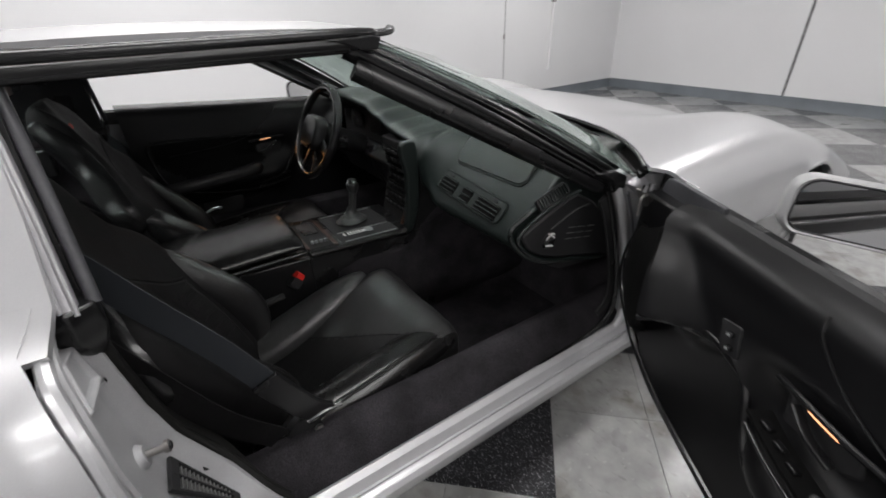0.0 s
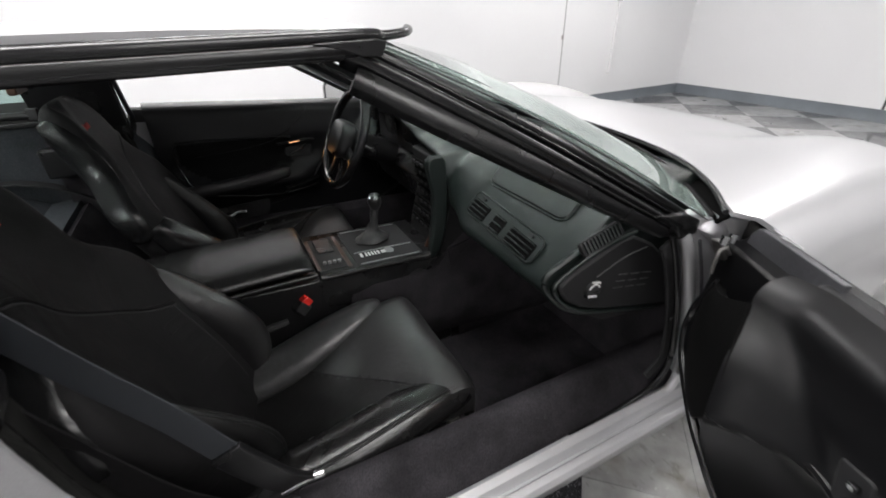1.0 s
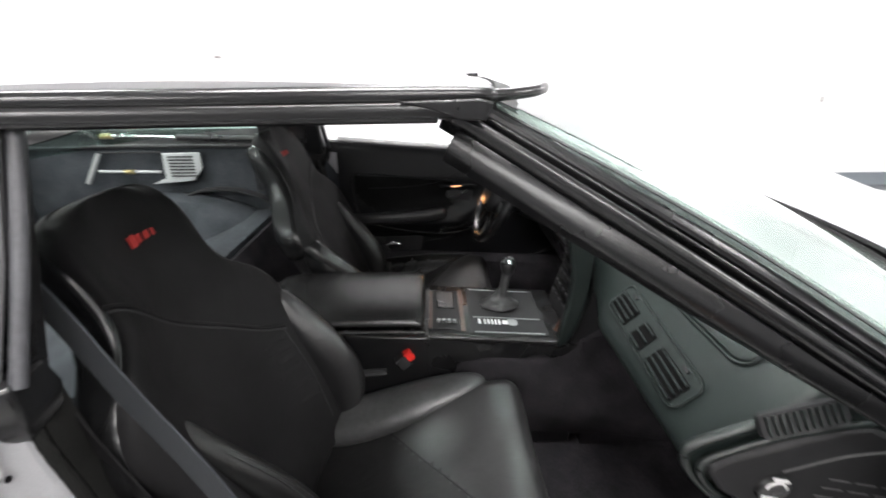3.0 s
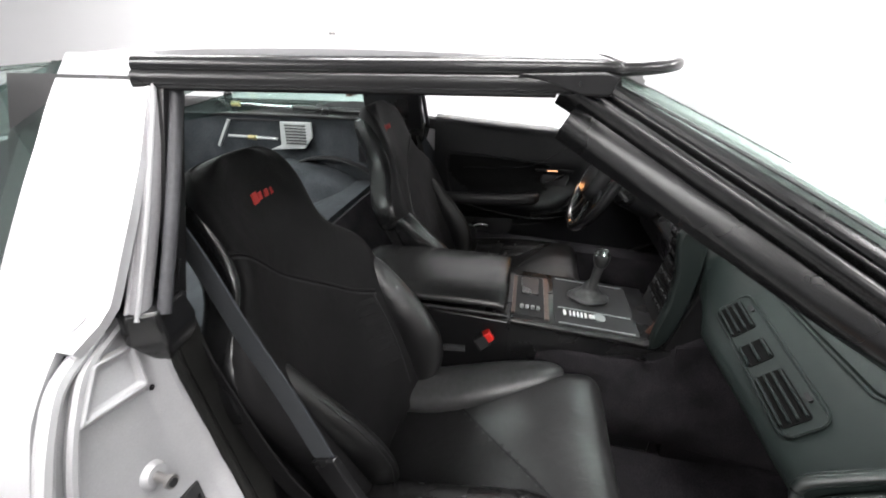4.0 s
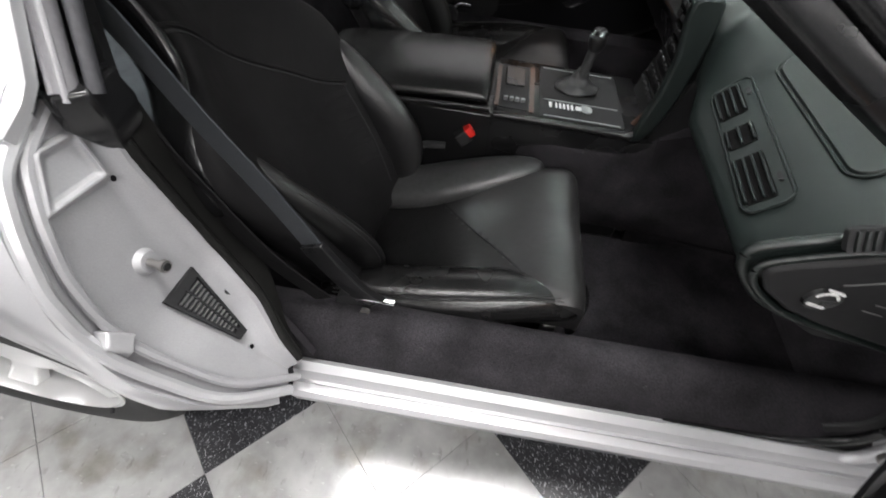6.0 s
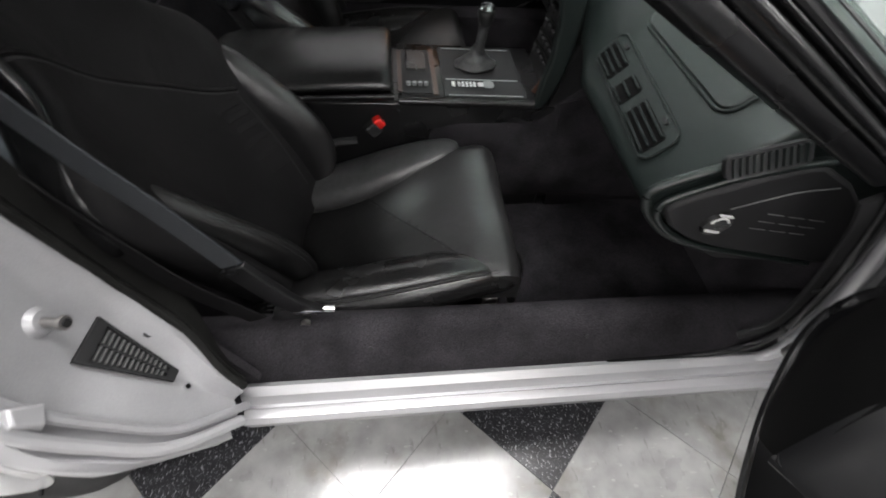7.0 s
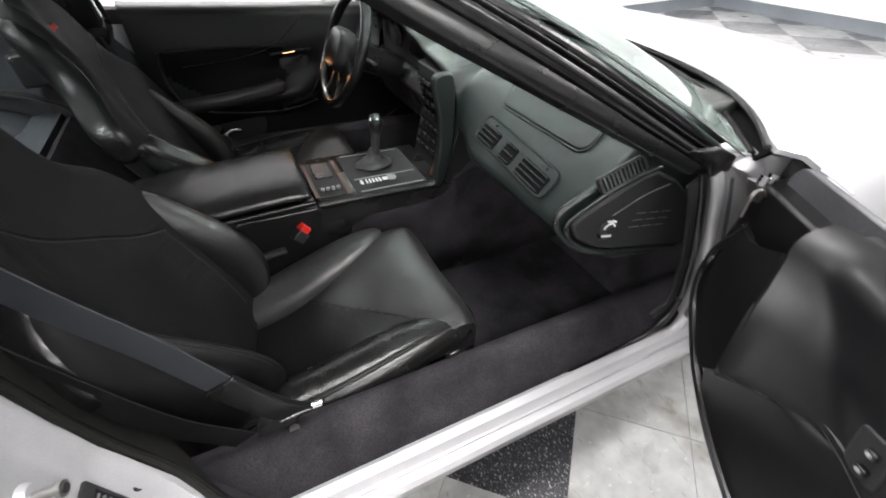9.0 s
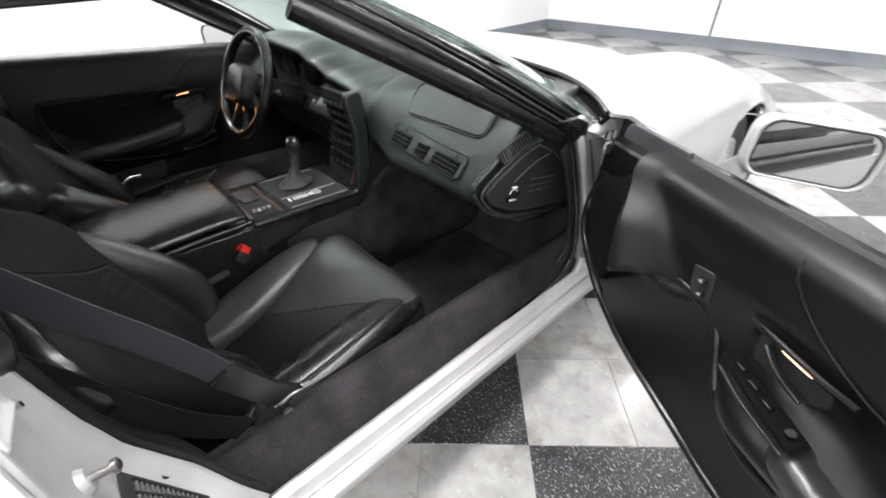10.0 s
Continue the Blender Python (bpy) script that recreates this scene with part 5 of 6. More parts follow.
for yy in (-0.116, -0.045, 0.112):
    part("plate_line", slab(rrect(0.19, 0.003, 0.001), fr @ Matrix.Translation((0, yy, 0.002)), 0.002), SILVER_PLASTIC, con)
for i, (w_, x0) in enumerate(((0.010, -0.075), (0.006, -0.060), (0.007, -0.050), (0.007, -0.040), (0.007, -0.030), (0.008, -0.020), (0.020, -0.004))):
    part("white_mark", slab(rrect(w_ * 0.75, 0.022 if i < 6 else 0.016, 0.002), fr @ Matrix.Translation((x0 - 0.003, -0.066, 0.002)), 0.003), WHITE_PRINT, con)
part("mark_ring", slab(rrect(0.03, 0.034, 0.014), fr @ Matrix.Translation((0.013, -0.064, 0.0015)), 0.003), SILVER_PLASTIC, con)
rings = []
for k, (z, rx, ry) in enumerate(((0.0, 0.060, 0.046), (0.008, 0.060, 0.045), (0.013, 0.045, 0.037), (0.018, 0.046, 0.038), (0.023, 0.030, 0.027), (0.028, 0.031, 0.028), (0.034, 0.020, 0.019), (0.042, 0.021, 0.020), (0.050, 0.015, 0.015), (0.060, 0.0135, 0.0135))):
    cx = 0.365 + 0.10 * z
    rings.append([(cx + rx * math.cos(a), 0.02 + ry * math.sin(a), con_z(0.37) + 0.003 + z + 0.004 * math.sin(5 * a + k)) for a in [2 * math.pi * i / 16 for i in range(16)]])
part("shift_boot", loft(rings), LEATHER_PALE, con, "gathered black leather shift boot", sub=1)
part("shift_lever", tube([(0.371, 0.012, 0.555), (0.376, 0.006, 0.61), (0.379, 0.003, 0.64)], 0.0125, 12, 4, up=(1, 0, 0)), LEATHER_PALE, con)
part("shift_knob", loft([[(0.380 + r * math.cos(a), 0.002 + r * math.sin(a), z + 0.008) for a in [2 * math.pi * i / 14 for i in range(14)]] for z, r in ((0.612, 0.010), (0.622, 0.016), (0.635, 0.021), (0.648, 0.0225), (0.656, 0.020), (0.660, 0.010))]), LEATHER, con, sub=1)
part("knob_cap", disc((0.380, 0.002, 0.670), (0, 0, 1), 0.0205, 0.008, 20, 0.015), CHROME, con, "chrome disc on the shift knob")

# ---------------------------------------------------------------- dashboard
da = new("dashboard")
da.parent = car
NF = V(0.75, 0, -0.66).normalized()   # into the face
FACE0 = V(0.614, -0.51, 0.731)


def face_pt(y, z, lift=0.0):
    """A point on the passenger face of the dash at height z."""
    x = FACE0.x + (z - FACE0.z) * 0.66 / 0.75
    return V(x, y, z) - NF * lift


# one pad: the passenger face, the valley beside the stack and the hood over the gauges
FACE_ = [(0.74, 0.53), (0.66, 0.57), (0.585, 0.595), (0.542, 0.618), (0.536, 0.636), (0.556, 0.664), (0.588, 0.701), (0.614, 0.731), (0.668, 0.79), (0.712, 0.820), (0.80, 0.836), (0.98, 0.845), (1.05, 0.80), (1.05, 0.60)]
VALLEY = [(0.78, 0.61), (0.72, 0.63), (0.62, 0.638), (0.572, 0.648), (0.560, 0.658), (0.560, 0.69), (0.563, 0.72), (0.570, 0.747), (0.588, 0.775), (0.615, 0.797), (0.66, 0.822), (0.98, 0.846), (1.05, 0.80), (1.05, 0.60)]


def hooded(xf, zt):
    return [(0.80, 0.60), (0.74, 0.68), (0.68, 0.72), (xf + 0.09, zt - 0.07), (xf + 0.06, zt - 0.055), (xf + 0.02, zt - 0.03), (xf, zt - 0.012), (xf + 0.008, zt - 0.002), (xf + 0.05, zt + 0.010), (xf + 0.12, zt + 0.013), (xf + 0.2, lerp(zt, 0.85, 0.4)), (0.98, 0.85), (1.05, 0.80), (1.05, 0.60)]


STATIONS = [(-0.655, [(x, z - 0.012) for x, z in FACE_]), (-0.640, FACE_), (-0.285, FACE_), (-0.166, VALLEY), (-0.158, VALLEY), (-0.125, hooded(0.548, 0.803)), (-0.05, hooded(0.555, 0.810)), (0.04, hooded(0.555, 0.822)), (0.12, hooded(0.55, 0.850)), (0.22, hooded(0.545, 0.882)), (0.38, hooded(0.54, 0.892)), (0.52, hooded(0.55, 0.882)), (0.62, hooded(0.57, 0.855)), (0.66, hooded(0.60, 0.83))]
rings = []
for (ya, pa), (yb, pb) in zip(STATIONS, STATIONS[1:]):
    n_ = max(1, int((yb - ya) / 0.011))
    for k in range(n_):
        t = smoothstep(k / n_)
        rings.append([(lerp(a[0], b[0], t), lerp(ya, yb, k / n_), lerp(a[1], b[1], t)) for a, b in zip(pa, pb)])
rings.append([(x, STATIONS[-1][0], z) for x, z in STATIONS[-1][1]])
part("dash_pad", loft(rings), DASH, da, "dark green-black soft vinyl dash pad", sub=1)
fr = basis(face_pt(-0.412, 0.787), (0, -1, 0), (0.66, 0, 0.75))
part("airbag_lid", slab(rrect(0.30, 0.094, 0.028), fr @ Matrix.Translation((0, 0, 0.0025)), 0.012), DASH, da, "smooth rounded airbag lid", bevel=0.003)
lidring = [fr @ V(a, b, 0.0015) for a, b in rrect(0.308, 0.102, 0.031, 5)]
part("lid_bead", loft(sweep_rings([Vector(q) for q in lidring + lidring[:1]], circle(0.0022, 6), up=-NF), cap=False), DASH, da)
vm = basis(face_pt(-0.403, 0.692), (-0.047, -1, -0.06), (0.66, 0, 0.75))
part("vent_panel", slab(rrect(0.302, 0.066, 0.018), vm @ Matrix.Translation((0, 0, 0.005)), 0.012), DASH, da, bevel=0.003)
ring_ = [vm @ V(a, b, 0.005) for a, b in rrect(0.302, 0.066, 0.018, 5)]
part("vent_bead", loft(sweep_rings(ring_ + ring_[:1], circle(0.0025, 6), up=-NF), cap=False), DASH, da)
for cx, w_, n in ((-0.102, 0.078, 4), (-0.010, 0.048, 3), (0.088, 0.098, 4)):
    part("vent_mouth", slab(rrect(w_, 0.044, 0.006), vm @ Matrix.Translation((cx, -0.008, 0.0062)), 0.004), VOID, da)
    for i in range(n):
        yy = -0.008 - 0.018 + 0.036 * i / (n - 1)
        part("vent_slat", ribbon([vm @ V(cx - w_ / 2 + 0.004, yy, 0.0085), vm @ V(cx + w_ / 2 - 0.004, yy, 0.0085)], rrect(0.003, 0.0065, 0.001, 2), 0, up=-NF), DASH, da)
for cx in (-0.128, 0.085):
    part("vent_thumb", slab(rrect(0.016, 0.006, 0.002), vm @ Matrix.Translation((cx + 0.02, 0.023, 0.009)), 0.006), BLACK, da)
gm = basis((0.637, -0.660, 0.7545), (1, 0, 0.27), (-0.2, 0.5, 0.85))
part("defrost_grille", slab(rrect(0.106, 0.032, 0.007), gm @ Matrix.Translation((0, 0, 0.005)), 0.01), BLACK, da, "small slotted side vent")
for i in range(11):
    part("grille_bar", block(-0.044 + 0.0088 * i, 0, 0.006, 0.0035, 0.024, 0.006, gm), DASH, da)
# end of the dash, towards the door: a lidded panel with a lip
endp = [(0.540, 0.662), (0.543, 0.675), (0.570, 0.690), (0.616, 0.706), (0.658, 0.722), (0.703, 0.735), (0.735, 0.738), (0.808, 0.697), (0.914, 0.606), (0.940, 0.545), (0.916, 0.490), (0.756, 0.540), (0.676, 0.563), (0.613, 0.590), (0.563, 0.627)]
part("end_panel", slab(endp, Matrix(((1, 0, 0, 0), (0, 0, -1, -0.664), (0, 1, 0, 0), (0, 0, 0, 1))), 0.014), BLACK, da, "black fuse panel at the dash end", bevel=0.008)
LIPS = (((0.75, 0.744), (0.719, 0.743), (0.652, 0.738), (0.596, 0.729), (0.554, 0.713), (0.520, 0.698), (0.511, 0.684), (0.518, 0.660), (0.540, 0.630), (0.578, 0.594), (0.638, 0.560), (0.74, 0.528), (0.90, 0.480)),
        ((0.75, 0.738), (0.727, 0.737), (0.674, 0.729), (0.617, 0.716), (0.576, 0.699), (0.543, 0.683), (0.531, 0.668), (0.536, 0.648), (0.556, 0.622), (0.592, 0.593), (0.648, 0.563), (0.74, 0.534), (0.90, 0.486)))
for pts, y_, r_ in zip(LIPS, (-0.647, -0.656), (0.0075, 0.0055)):
    part("end_lip", tube([(x, y_, z) for x, z in pts], r_, 10, 6), DASH, da)
part("end_filler", slab([(x, z) for x, z in LIPS[0]] + [(0.97, 0.56), (0.92, 0.66)], Matrix(((1, 0, 0, 0), (0, 0, -1, -0.648), (0, 1, 0, 0), (0, 0, 0, 1))), 0.012), DASH, da)
part("lid_edge", tube([(0.640, -0.6645, 0.663), (0.72, -0.6645, 0.690), (0.786, -0.6645, 0.696)], 0.0014, 6, 5), PRINT_DIM, da)
part("end_knob", disc((0.634, -0.664, 0.632), (0, -1, 0), 0.026, 0.012, 28, 0.022), TRIM, da, "round key switch recess")
em = Matrix(((1, 0, 0, 0.633), (0, 0, -1, -0.672), (0, 1, 0, 0.634), (0, 0, 0, 1)))
for i in range(5):
    a = radians(30 + 28 * i)
    part("white_mark", slab(rrect(0.008, 0.003, 0.001), em @ Matrix.Translation((0.015 * math.cos(a), 0.015 * math.sin(a), 0)) @ Matrix.Rotation(a + math.pi / 2, 4, "Z"), 0.004), WHITE_PRINT, da)
part("white_mark", slab(rrect(0.027, 0.0045, 0.001), em @ Matrix.Translation((-0.002, -0.014, 0)) @ Matrix.Rotation(-0.28, 4, "Z"), 0.004), WHITE_PRINT, da)
part("white_mark", slab(rrect(0.024, 0.003, 0.001), em @ Matrix.Translation((0.004, 0.019, 0)) @ Matrix.Rotation(-0.25, 4, "Z"), 0.004), WHITE_PRINT, da)
for i in range(3):
    for k in range(3):
        part("label_line", slab(rrect(0.032, 0.0016, 0.0007), em @ Matrix.Translation((0.092 + 0.041 * k - 0.005 * i, 0.009 - 0.010 * k - 0.016 * i, -0.0065)) @ Matrix.Rotation(-0.23, 4, "Z"), 0.002), PRINT_DIM, da)
part("lower_dash", loft([[(x, y, z) for x, z in ((0.60, 0.572), (0.72, 0.50), (0.95, 0.46), (1.05, 0.46), (1.05, 0.60), (0.70, 0.60))] for y in (-0.64, -0.25)]), BLACK, da)

# centre stack
stack = new("center_stack")
stack.parent = car
sp_ = [(0.492, 0.488), (0.512, 0.494), (0.530, 0.520), (0.545, 0.57), (0.554, 0.63), (0.557, 0.70), (0.556, 0.77), (0.552, 0.80), (0.543, 0.811), (0.510, 0.811), (0.497, 0.802), (0.494, 0.78), (0.510, 0.70), (0.510, 0.62), (0.498, 0.55)]
part("stack_flank", loft([[(x, y, z) for x, z in sp_] for y in (-0.157, -0.130)]), DASH, stack, "smooth dark side wing of the centre stack", bevel=0.006)
part("stack_body", loft([[(x, y, z) for x, z in ((0.53, 0.47), (0.552, 0.56), (0.575, 0.645), (0.567, 0.72), (0.56, 0.775), (0.64, 0.79), (0.95, 0.79), (0.95, 0.3), (0.53, 0.3))] for y in (-0.138, 0.10)]), BLACK, stack, bevel=0.004)
part("stack_fill", loft([[(x, y, z) for x, z in ((0.60, 0.13), (0.56, 0.5), (0.95, 0.6), (1.1, 0.13))] for y in (-0.15, 0.13)]), CARPET, stack, "carpeted transmission tunnel")
for r in range(7):
    z = 0.54 + 0.033 * r
    x = table(z, [(0.5, 0.533), (0.56, 0.548), (0.645, 0.571), (0.72, 0.561), (0.79, 0.536)])
    part("button_strip", block(x - 0.002, -0.02, z, 0.008, 0.20, 0.024), VOID, stack, bevel=0.002)
    for i in range(6):
        part("button", block(x - 0.007, -0.10 + 0.032 * i, z, 0.006, 0.022, 0.012), BLACK, stack, bevel=0.0015)
part("stack_strip", ribbon([(0.495, -0.118, 0.515), (0.53, -0.128, 0.60)], rrect(0.006, 0.012, 0.002, 2), 0), WARM_GLINT, stack)

# instrument hood, driver side
hood_ = new("instrument_panel")
hood_.parent = car
part("gauge_face", sheet(lambda u, v: (0.64 + 0.02 * v, lerp(0.11, 0.63, u), lerp(0.66, 0.835, v)), 6, 4, 0.01), BLACK, hood_)
for y in (0.30, 0.47):
    part("gauge_ring", disc((0.64, y, 0.765), (1, 0, 0.1), 0.06, 0.012, 24, 0.055), TRIM, hood_)
part("lower_panel", loft([[(x, y, z) for x, z in ((0.62, 0.70), (0.575, 0.66), (0.62, 0.54), (0.80, 0.50), (1.0, 0.70))] for y in (0.10, 0.655)]), TRIM, hood_, bevel=0.006)
part("side_vent", block(0.60, 0.575, 0.80, 0.02, 0.07, 0.05), BLACK, hood_, bevel=0.004)
for i in range(4):
    part("vent_slat", block(0.588, 0.575, 0.782 + 0.012 * i, 0.004, 0.064, 0.004), TRIM, hood_)

# steering wheel
sw = new("steering_wheel")
sw.parent = car
SC, TILT_ = V(0.400, 0.335, 0.772), radians(25)
wn = V(-math.cos(TILT_), 0, math.sin(TILT_))
wx, wy = V(0, -1, 0), V(math.sin(TILT_), 0, math.cos(TILT_))
n = 48
rim_ = [SC + (wx * math.cos(2 * math.pi * i / n) + wy * math.sin(2 * math.pi * i / n)) * 0.172 for i in range(n)]
bm = bmesh.new()
k = 10
vs = []
for i, q in enumerate(rim_):
    d = (q - SC).normalized()
    vs.append([bm.verts.new(q + d * 0.0145 * math.cos(2 * math.pi * j / k) + wn * 0.0165 * math.sin(2 * math.pi * j / k)) for j in range(k)])
for i in range(n):
    for j in range(k):
        bm.faces.new((vs[i][j], vs[(i + 1) % n][j], vs[(i + 1) % n][(j + 1) % k], vs[i][(j + 1) % k]))
part("rim", bm, SHINY, sw, "black leather wheel rim")
part("airbag_hub", loft([[SC + wn * d + wx * a * k_ + wy * (b * k_ - 0.005) for a, b in rrect(0.15, 0.13, 0.04)] for d, k_ in ((-0.01, 1.0), (0.02, 1.0), (0.036, 0.86), (0.038, 0.7))]), TRIM, sw, "padded black airbag hub", bevel=0.004)
for a in (-25, 205, -70, 250):
    c = wx * math.cos(radians(a)) + wy * math.sin(radians(a))
    part("spoke", ribbon([SC + c * 0.05, SC + c * 0.12 + wn * -0.004, SC + c * 0.165], rrect(0.034 if a in (-25, 205) else 0.022, 0.012, 0.004, 2), 4, up=wn), TRIM, sw, bevel=0.002)
part("steering_column", tube([SC - wn * 0.01, SC - wn * 0.2], 0.045, 14, 0, up=(0, 1, 0)), TRIM, sw)
for s in (-1, 1):
    part("stalk", tube([SC - wn * 0.06 + V(0, s * 0.04, 0), SC - wn * 0.06 + V(0, s * 0.15, 0.01)], 0.006, 8, 0), BLACK, sw)

# ---------------------------------------------------------------- doors
def make_door(name, label, place, lit):
    """A door in its own frame: a runs back from the hinge, b points into the cabin, z up."""
    dr = new(name)
    dr.parent = car
    tagged(dr, label)

    def P(a, b, z):
        z += (0.075 * (a - 0.5) if lit < 0 else 0.02 * (a - 0.5) - 0.024) * smoothstep((z - 0.68) / 0.14)
        return place @ V(a, b, z)

    def pl(fn):
        return lambda u, v: P(*fn(u, v))
    L = 1.12
    dz, dz2 = (-0.006, 0.03) if lit > 0 else (-0.008, -0.075)
    BB = 0.165
    LOW = [(0.0, 0.24), (1.3, 0.24)] if lit < 0 else [(0.0, 0.53), (0.05, 0.465), (0.124, 0.41), (0.27, 0.345), (0.5, 0.305), (0.65, 0.28), (1.3, 0.27)]
    # outer skin
    part("outer_skin", sheet(pl(lambda u, v: (lerp(0.0, lerp(L, L + 0.14, v), u), -0.02 + 0.012 * math.sin(math.pi * v) + 0.02 * v ** 4, lerp(table(u * L, LOW) + 0.004, 0.786, v))), 24, 12, 0.012), PAINT, dr, "silver outer door skin")
    part("door_top", loft([[P(a, b, z) for b, z in ((0.03, 0.79), (0.03, 0.822), (0.045, 0.832), (0.075, 0.834), (0.085, 0.828), (0.085, 0.79))] for a in (0.22, 0.4, 0.6, 0.9, L + 0.05)]), BLACK, dr, "black window slot seal")
    # inner panel: a swelling surface
    RIDGE = [(0.2, 0.585), (0.27, 0.605), (0.317, 0.632), (0.36, 0.658), (0.40, 0.667), (0.465, 0.655), (0.508, 0.632), (0.57, 0.560), (0.646, 0.521), (0.70, 0.497), (1.2, 0.485)]

    EDGE = [(0.40, 0.19), (0.44, 0.165), (0.65, 0.328), (0.71, 0.294), (0.768, 0.266), (0.815, 0.238), (0.855, 0.225)]

    def bulge(a, z):
        up = BB - 0.012 * smoothstep((z - 0.72) / 0.1) - 0.055 * (1 - math.sqrt(max(0.0, 1 - min(1.0, max(0.0, (z - 0.812) / 0.0435)) ** 2)))
        k = lerp(0.022, 0.080, min(1.0, max(0.0, (0.815 - z) / 0.165))) * smoothstep((z - 0.56) / 0.09)
        w_ = lerp(0.055, 0.125, min(1.0, max(0.0, (0.815 - z) / 0.165)))
        curl = k * min(1.0, max(0.0, (table(z, EDGE) + w_ - a) / w_)) ** 1.4
        arm = 0.05 * smoothstep((a - 0.50) / 0.14) * math.exp(-((z - 0.565) / 0.05) ** 2)
        recess = 0.022 * math.exp(-((z - 0.66 - dz) / 0.05) ** 2) * smoothstep((a - 0.50) / 0.05) * smoothstep((0.80 - a) / 0.1)
        low = 0.042 * smoothstep((table(a, RIDGE) - z) / 0.035)
        return up + curl + arm - recess - low

    def inner(u, v):
        a = lerp(table(lerp(0.40, 0.855, v), EDGE), L, u)
        z = lerp(table(a, [(0.15, 0.425), (0.27, 0.365), (0.414, 0.332), (0.55, 0.312), (0.7, 0.295), (1.2, 0.285)]), 0.855, v)
        return (a, bulge(a, z), z)
    panel = part("door_panel", sheet(pl(inner), 64, 56, 0.02, flip=lit < 0), PANEL, dr, "moulded black vinyl door panel")
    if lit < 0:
        # faces inside the bead coloured black for the shade in the pocket
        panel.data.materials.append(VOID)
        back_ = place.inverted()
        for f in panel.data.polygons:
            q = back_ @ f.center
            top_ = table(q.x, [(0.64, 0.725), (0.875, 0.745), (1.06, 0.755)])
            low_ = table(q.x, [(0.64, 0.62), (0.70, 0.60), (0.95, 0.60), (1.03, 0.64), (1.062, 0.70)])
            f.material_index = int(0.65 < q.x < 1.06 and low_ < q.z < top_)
    part("ridge_roll", tube([P(a, bulge(a, z + 0.01) - 0.004, z) for a, z in RIDGE[2:10]], 0.007, 8, 6), PANEL, dr)
    # front pocket edge: dark recessed block towards the hinge
    def front(u, v):
        al = table(v, [(0, 0.16), (0.12, 0.11), (0.3, 0.05), (0.5, 0.014), (0.8, 0.014), (1, 0.04)])
        zl = table(v, [(0, 0.44), (0.12, 0.425), (0.3, 0.468), (0.5, 0.54), (0.8, 0.64), (1, 0.69)])
        ar = table(v, [(0, 0.328), (0.33, 0.294), (0.66, 0.266), (1, 0.238)])
        zr = table(v, [(0, 0.65), (0.33, 0.71), (0.66, 0.768), (1, 0.815)])
        br = table(v, [(0, 0.240), (0.33, 0.222), (0.66, 0.203), (1, 0.183)])
        return (lerp(al, ar, u), lerp(0.085, br, 1 - (1 - u) ** 2), lerp(zl, zr, u))
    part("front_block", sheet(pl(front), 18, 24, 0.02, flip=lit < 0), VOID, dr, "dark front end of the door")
    part("door_shell", loft([[P(a, b, z) for b, z in ((0.0, table(a, LOW) + 0.006), (0.09, table(a, LOW)), (0.115, table(a, LOW) + 0.03), (0.11, max(0.60, table(a, LOW) + 0.06)), (0.09, 0.80), (0.0, 0.82))] for a in (0.02, 0.06, 0.124, 0.2, 0.3, 0.5, 0.65, L - 0.03)]), PANEL, dr, bevel=0.006)
    part("lower_seal", tube([P(0.06, 0.10, 0.70), P(0.022, 0.105, 0.60), P(0.035, 0.11, 0.51), P(0.12, 0.115, 0.428), P(0.20, 0.12, 0.39), P(0.30, 0.12, 0.352), P(0.5, 0.12, 0.318), P(0.65, 0.12, 0.297), P(L, 0.12, 0.285)], 0.011, 8, 8), RUBBER, dr)
    # seams and mouldings
    part("panel_seam", tube([P(a, bulge(a, z) + 0.002, z) for a, z in ((0.37, 0.637), (0.42, 0.636), (0.468, 0.618), (0.51, 0.577), (0.555, 0.527), (0.61, 0.487), (0.678, 0.452), (0.85, 0.43), (L - 0.03, 0.42))], 0.0016, 6, 8), PANEL, dr)
    part("upper_seam", tube([P(a, bulge(a, z) + 0.002, z) for a, z in ((0.556, 0.836), (0.565, 0.815), (0.594, 0.785), (0.635, 0.755), (0.685, 0.728), (0.735, 0.712), (0.85, 0.70), (1.0, 0.695))], 0.0022, 6, 8), PANEL, dr)
    # switch plate
    fr = place @ basis((0.456, bulge(0.456, 0.690) + 0.003, 0.690), (-0.9 * lit, 0, -0.2 * lit), (-0.2, 0, 0.9))
    part("switch_plate", slab(rrect(0.042, 0.058, 0.006), fr, 0.01), BLACK, dr, "small black switch plate", bevel=0.002)
    for yy in (-0.012, 0.012):
        part("lock_switch", block(-0.006, yy, 0.0045, 0.012, 0.009, 0.008, fr), TRIM, dr, bevel=0.002)
    for yy in (-0.012, 0.012):
        part("lock_mark", slab(rrect(0.006, 0.004, 0.001), fr @ Matrix.Translation((-0.006, yy, 0.0095)), 0.002), SILVER_PLASTIC, dr)
    # pull cup, lamp and window switches
    part("pull_cup", loft([[P(a, bulge(0.6, 0.655) + b, z + dz) for a, z in ((0.555, 0.708), (0.668, 0.704), (0.675, 0.66), (0.648, 0.635), (0.566, 0.632))] for b in (-0.012, 0.005)]), BLACK, dr, "dark recessed door pull", bevel=0.006)
    part("pull_handle", tube([P(0.55, 0.166, 0.712 + dz), P(0.585, 0.172, 0.717 + dz), P(0.65, 0.173, 0.714 + dz), P(0.70, 0.166, 0.710 + dz)], 0.005, 8, 6), PANEL, dr)
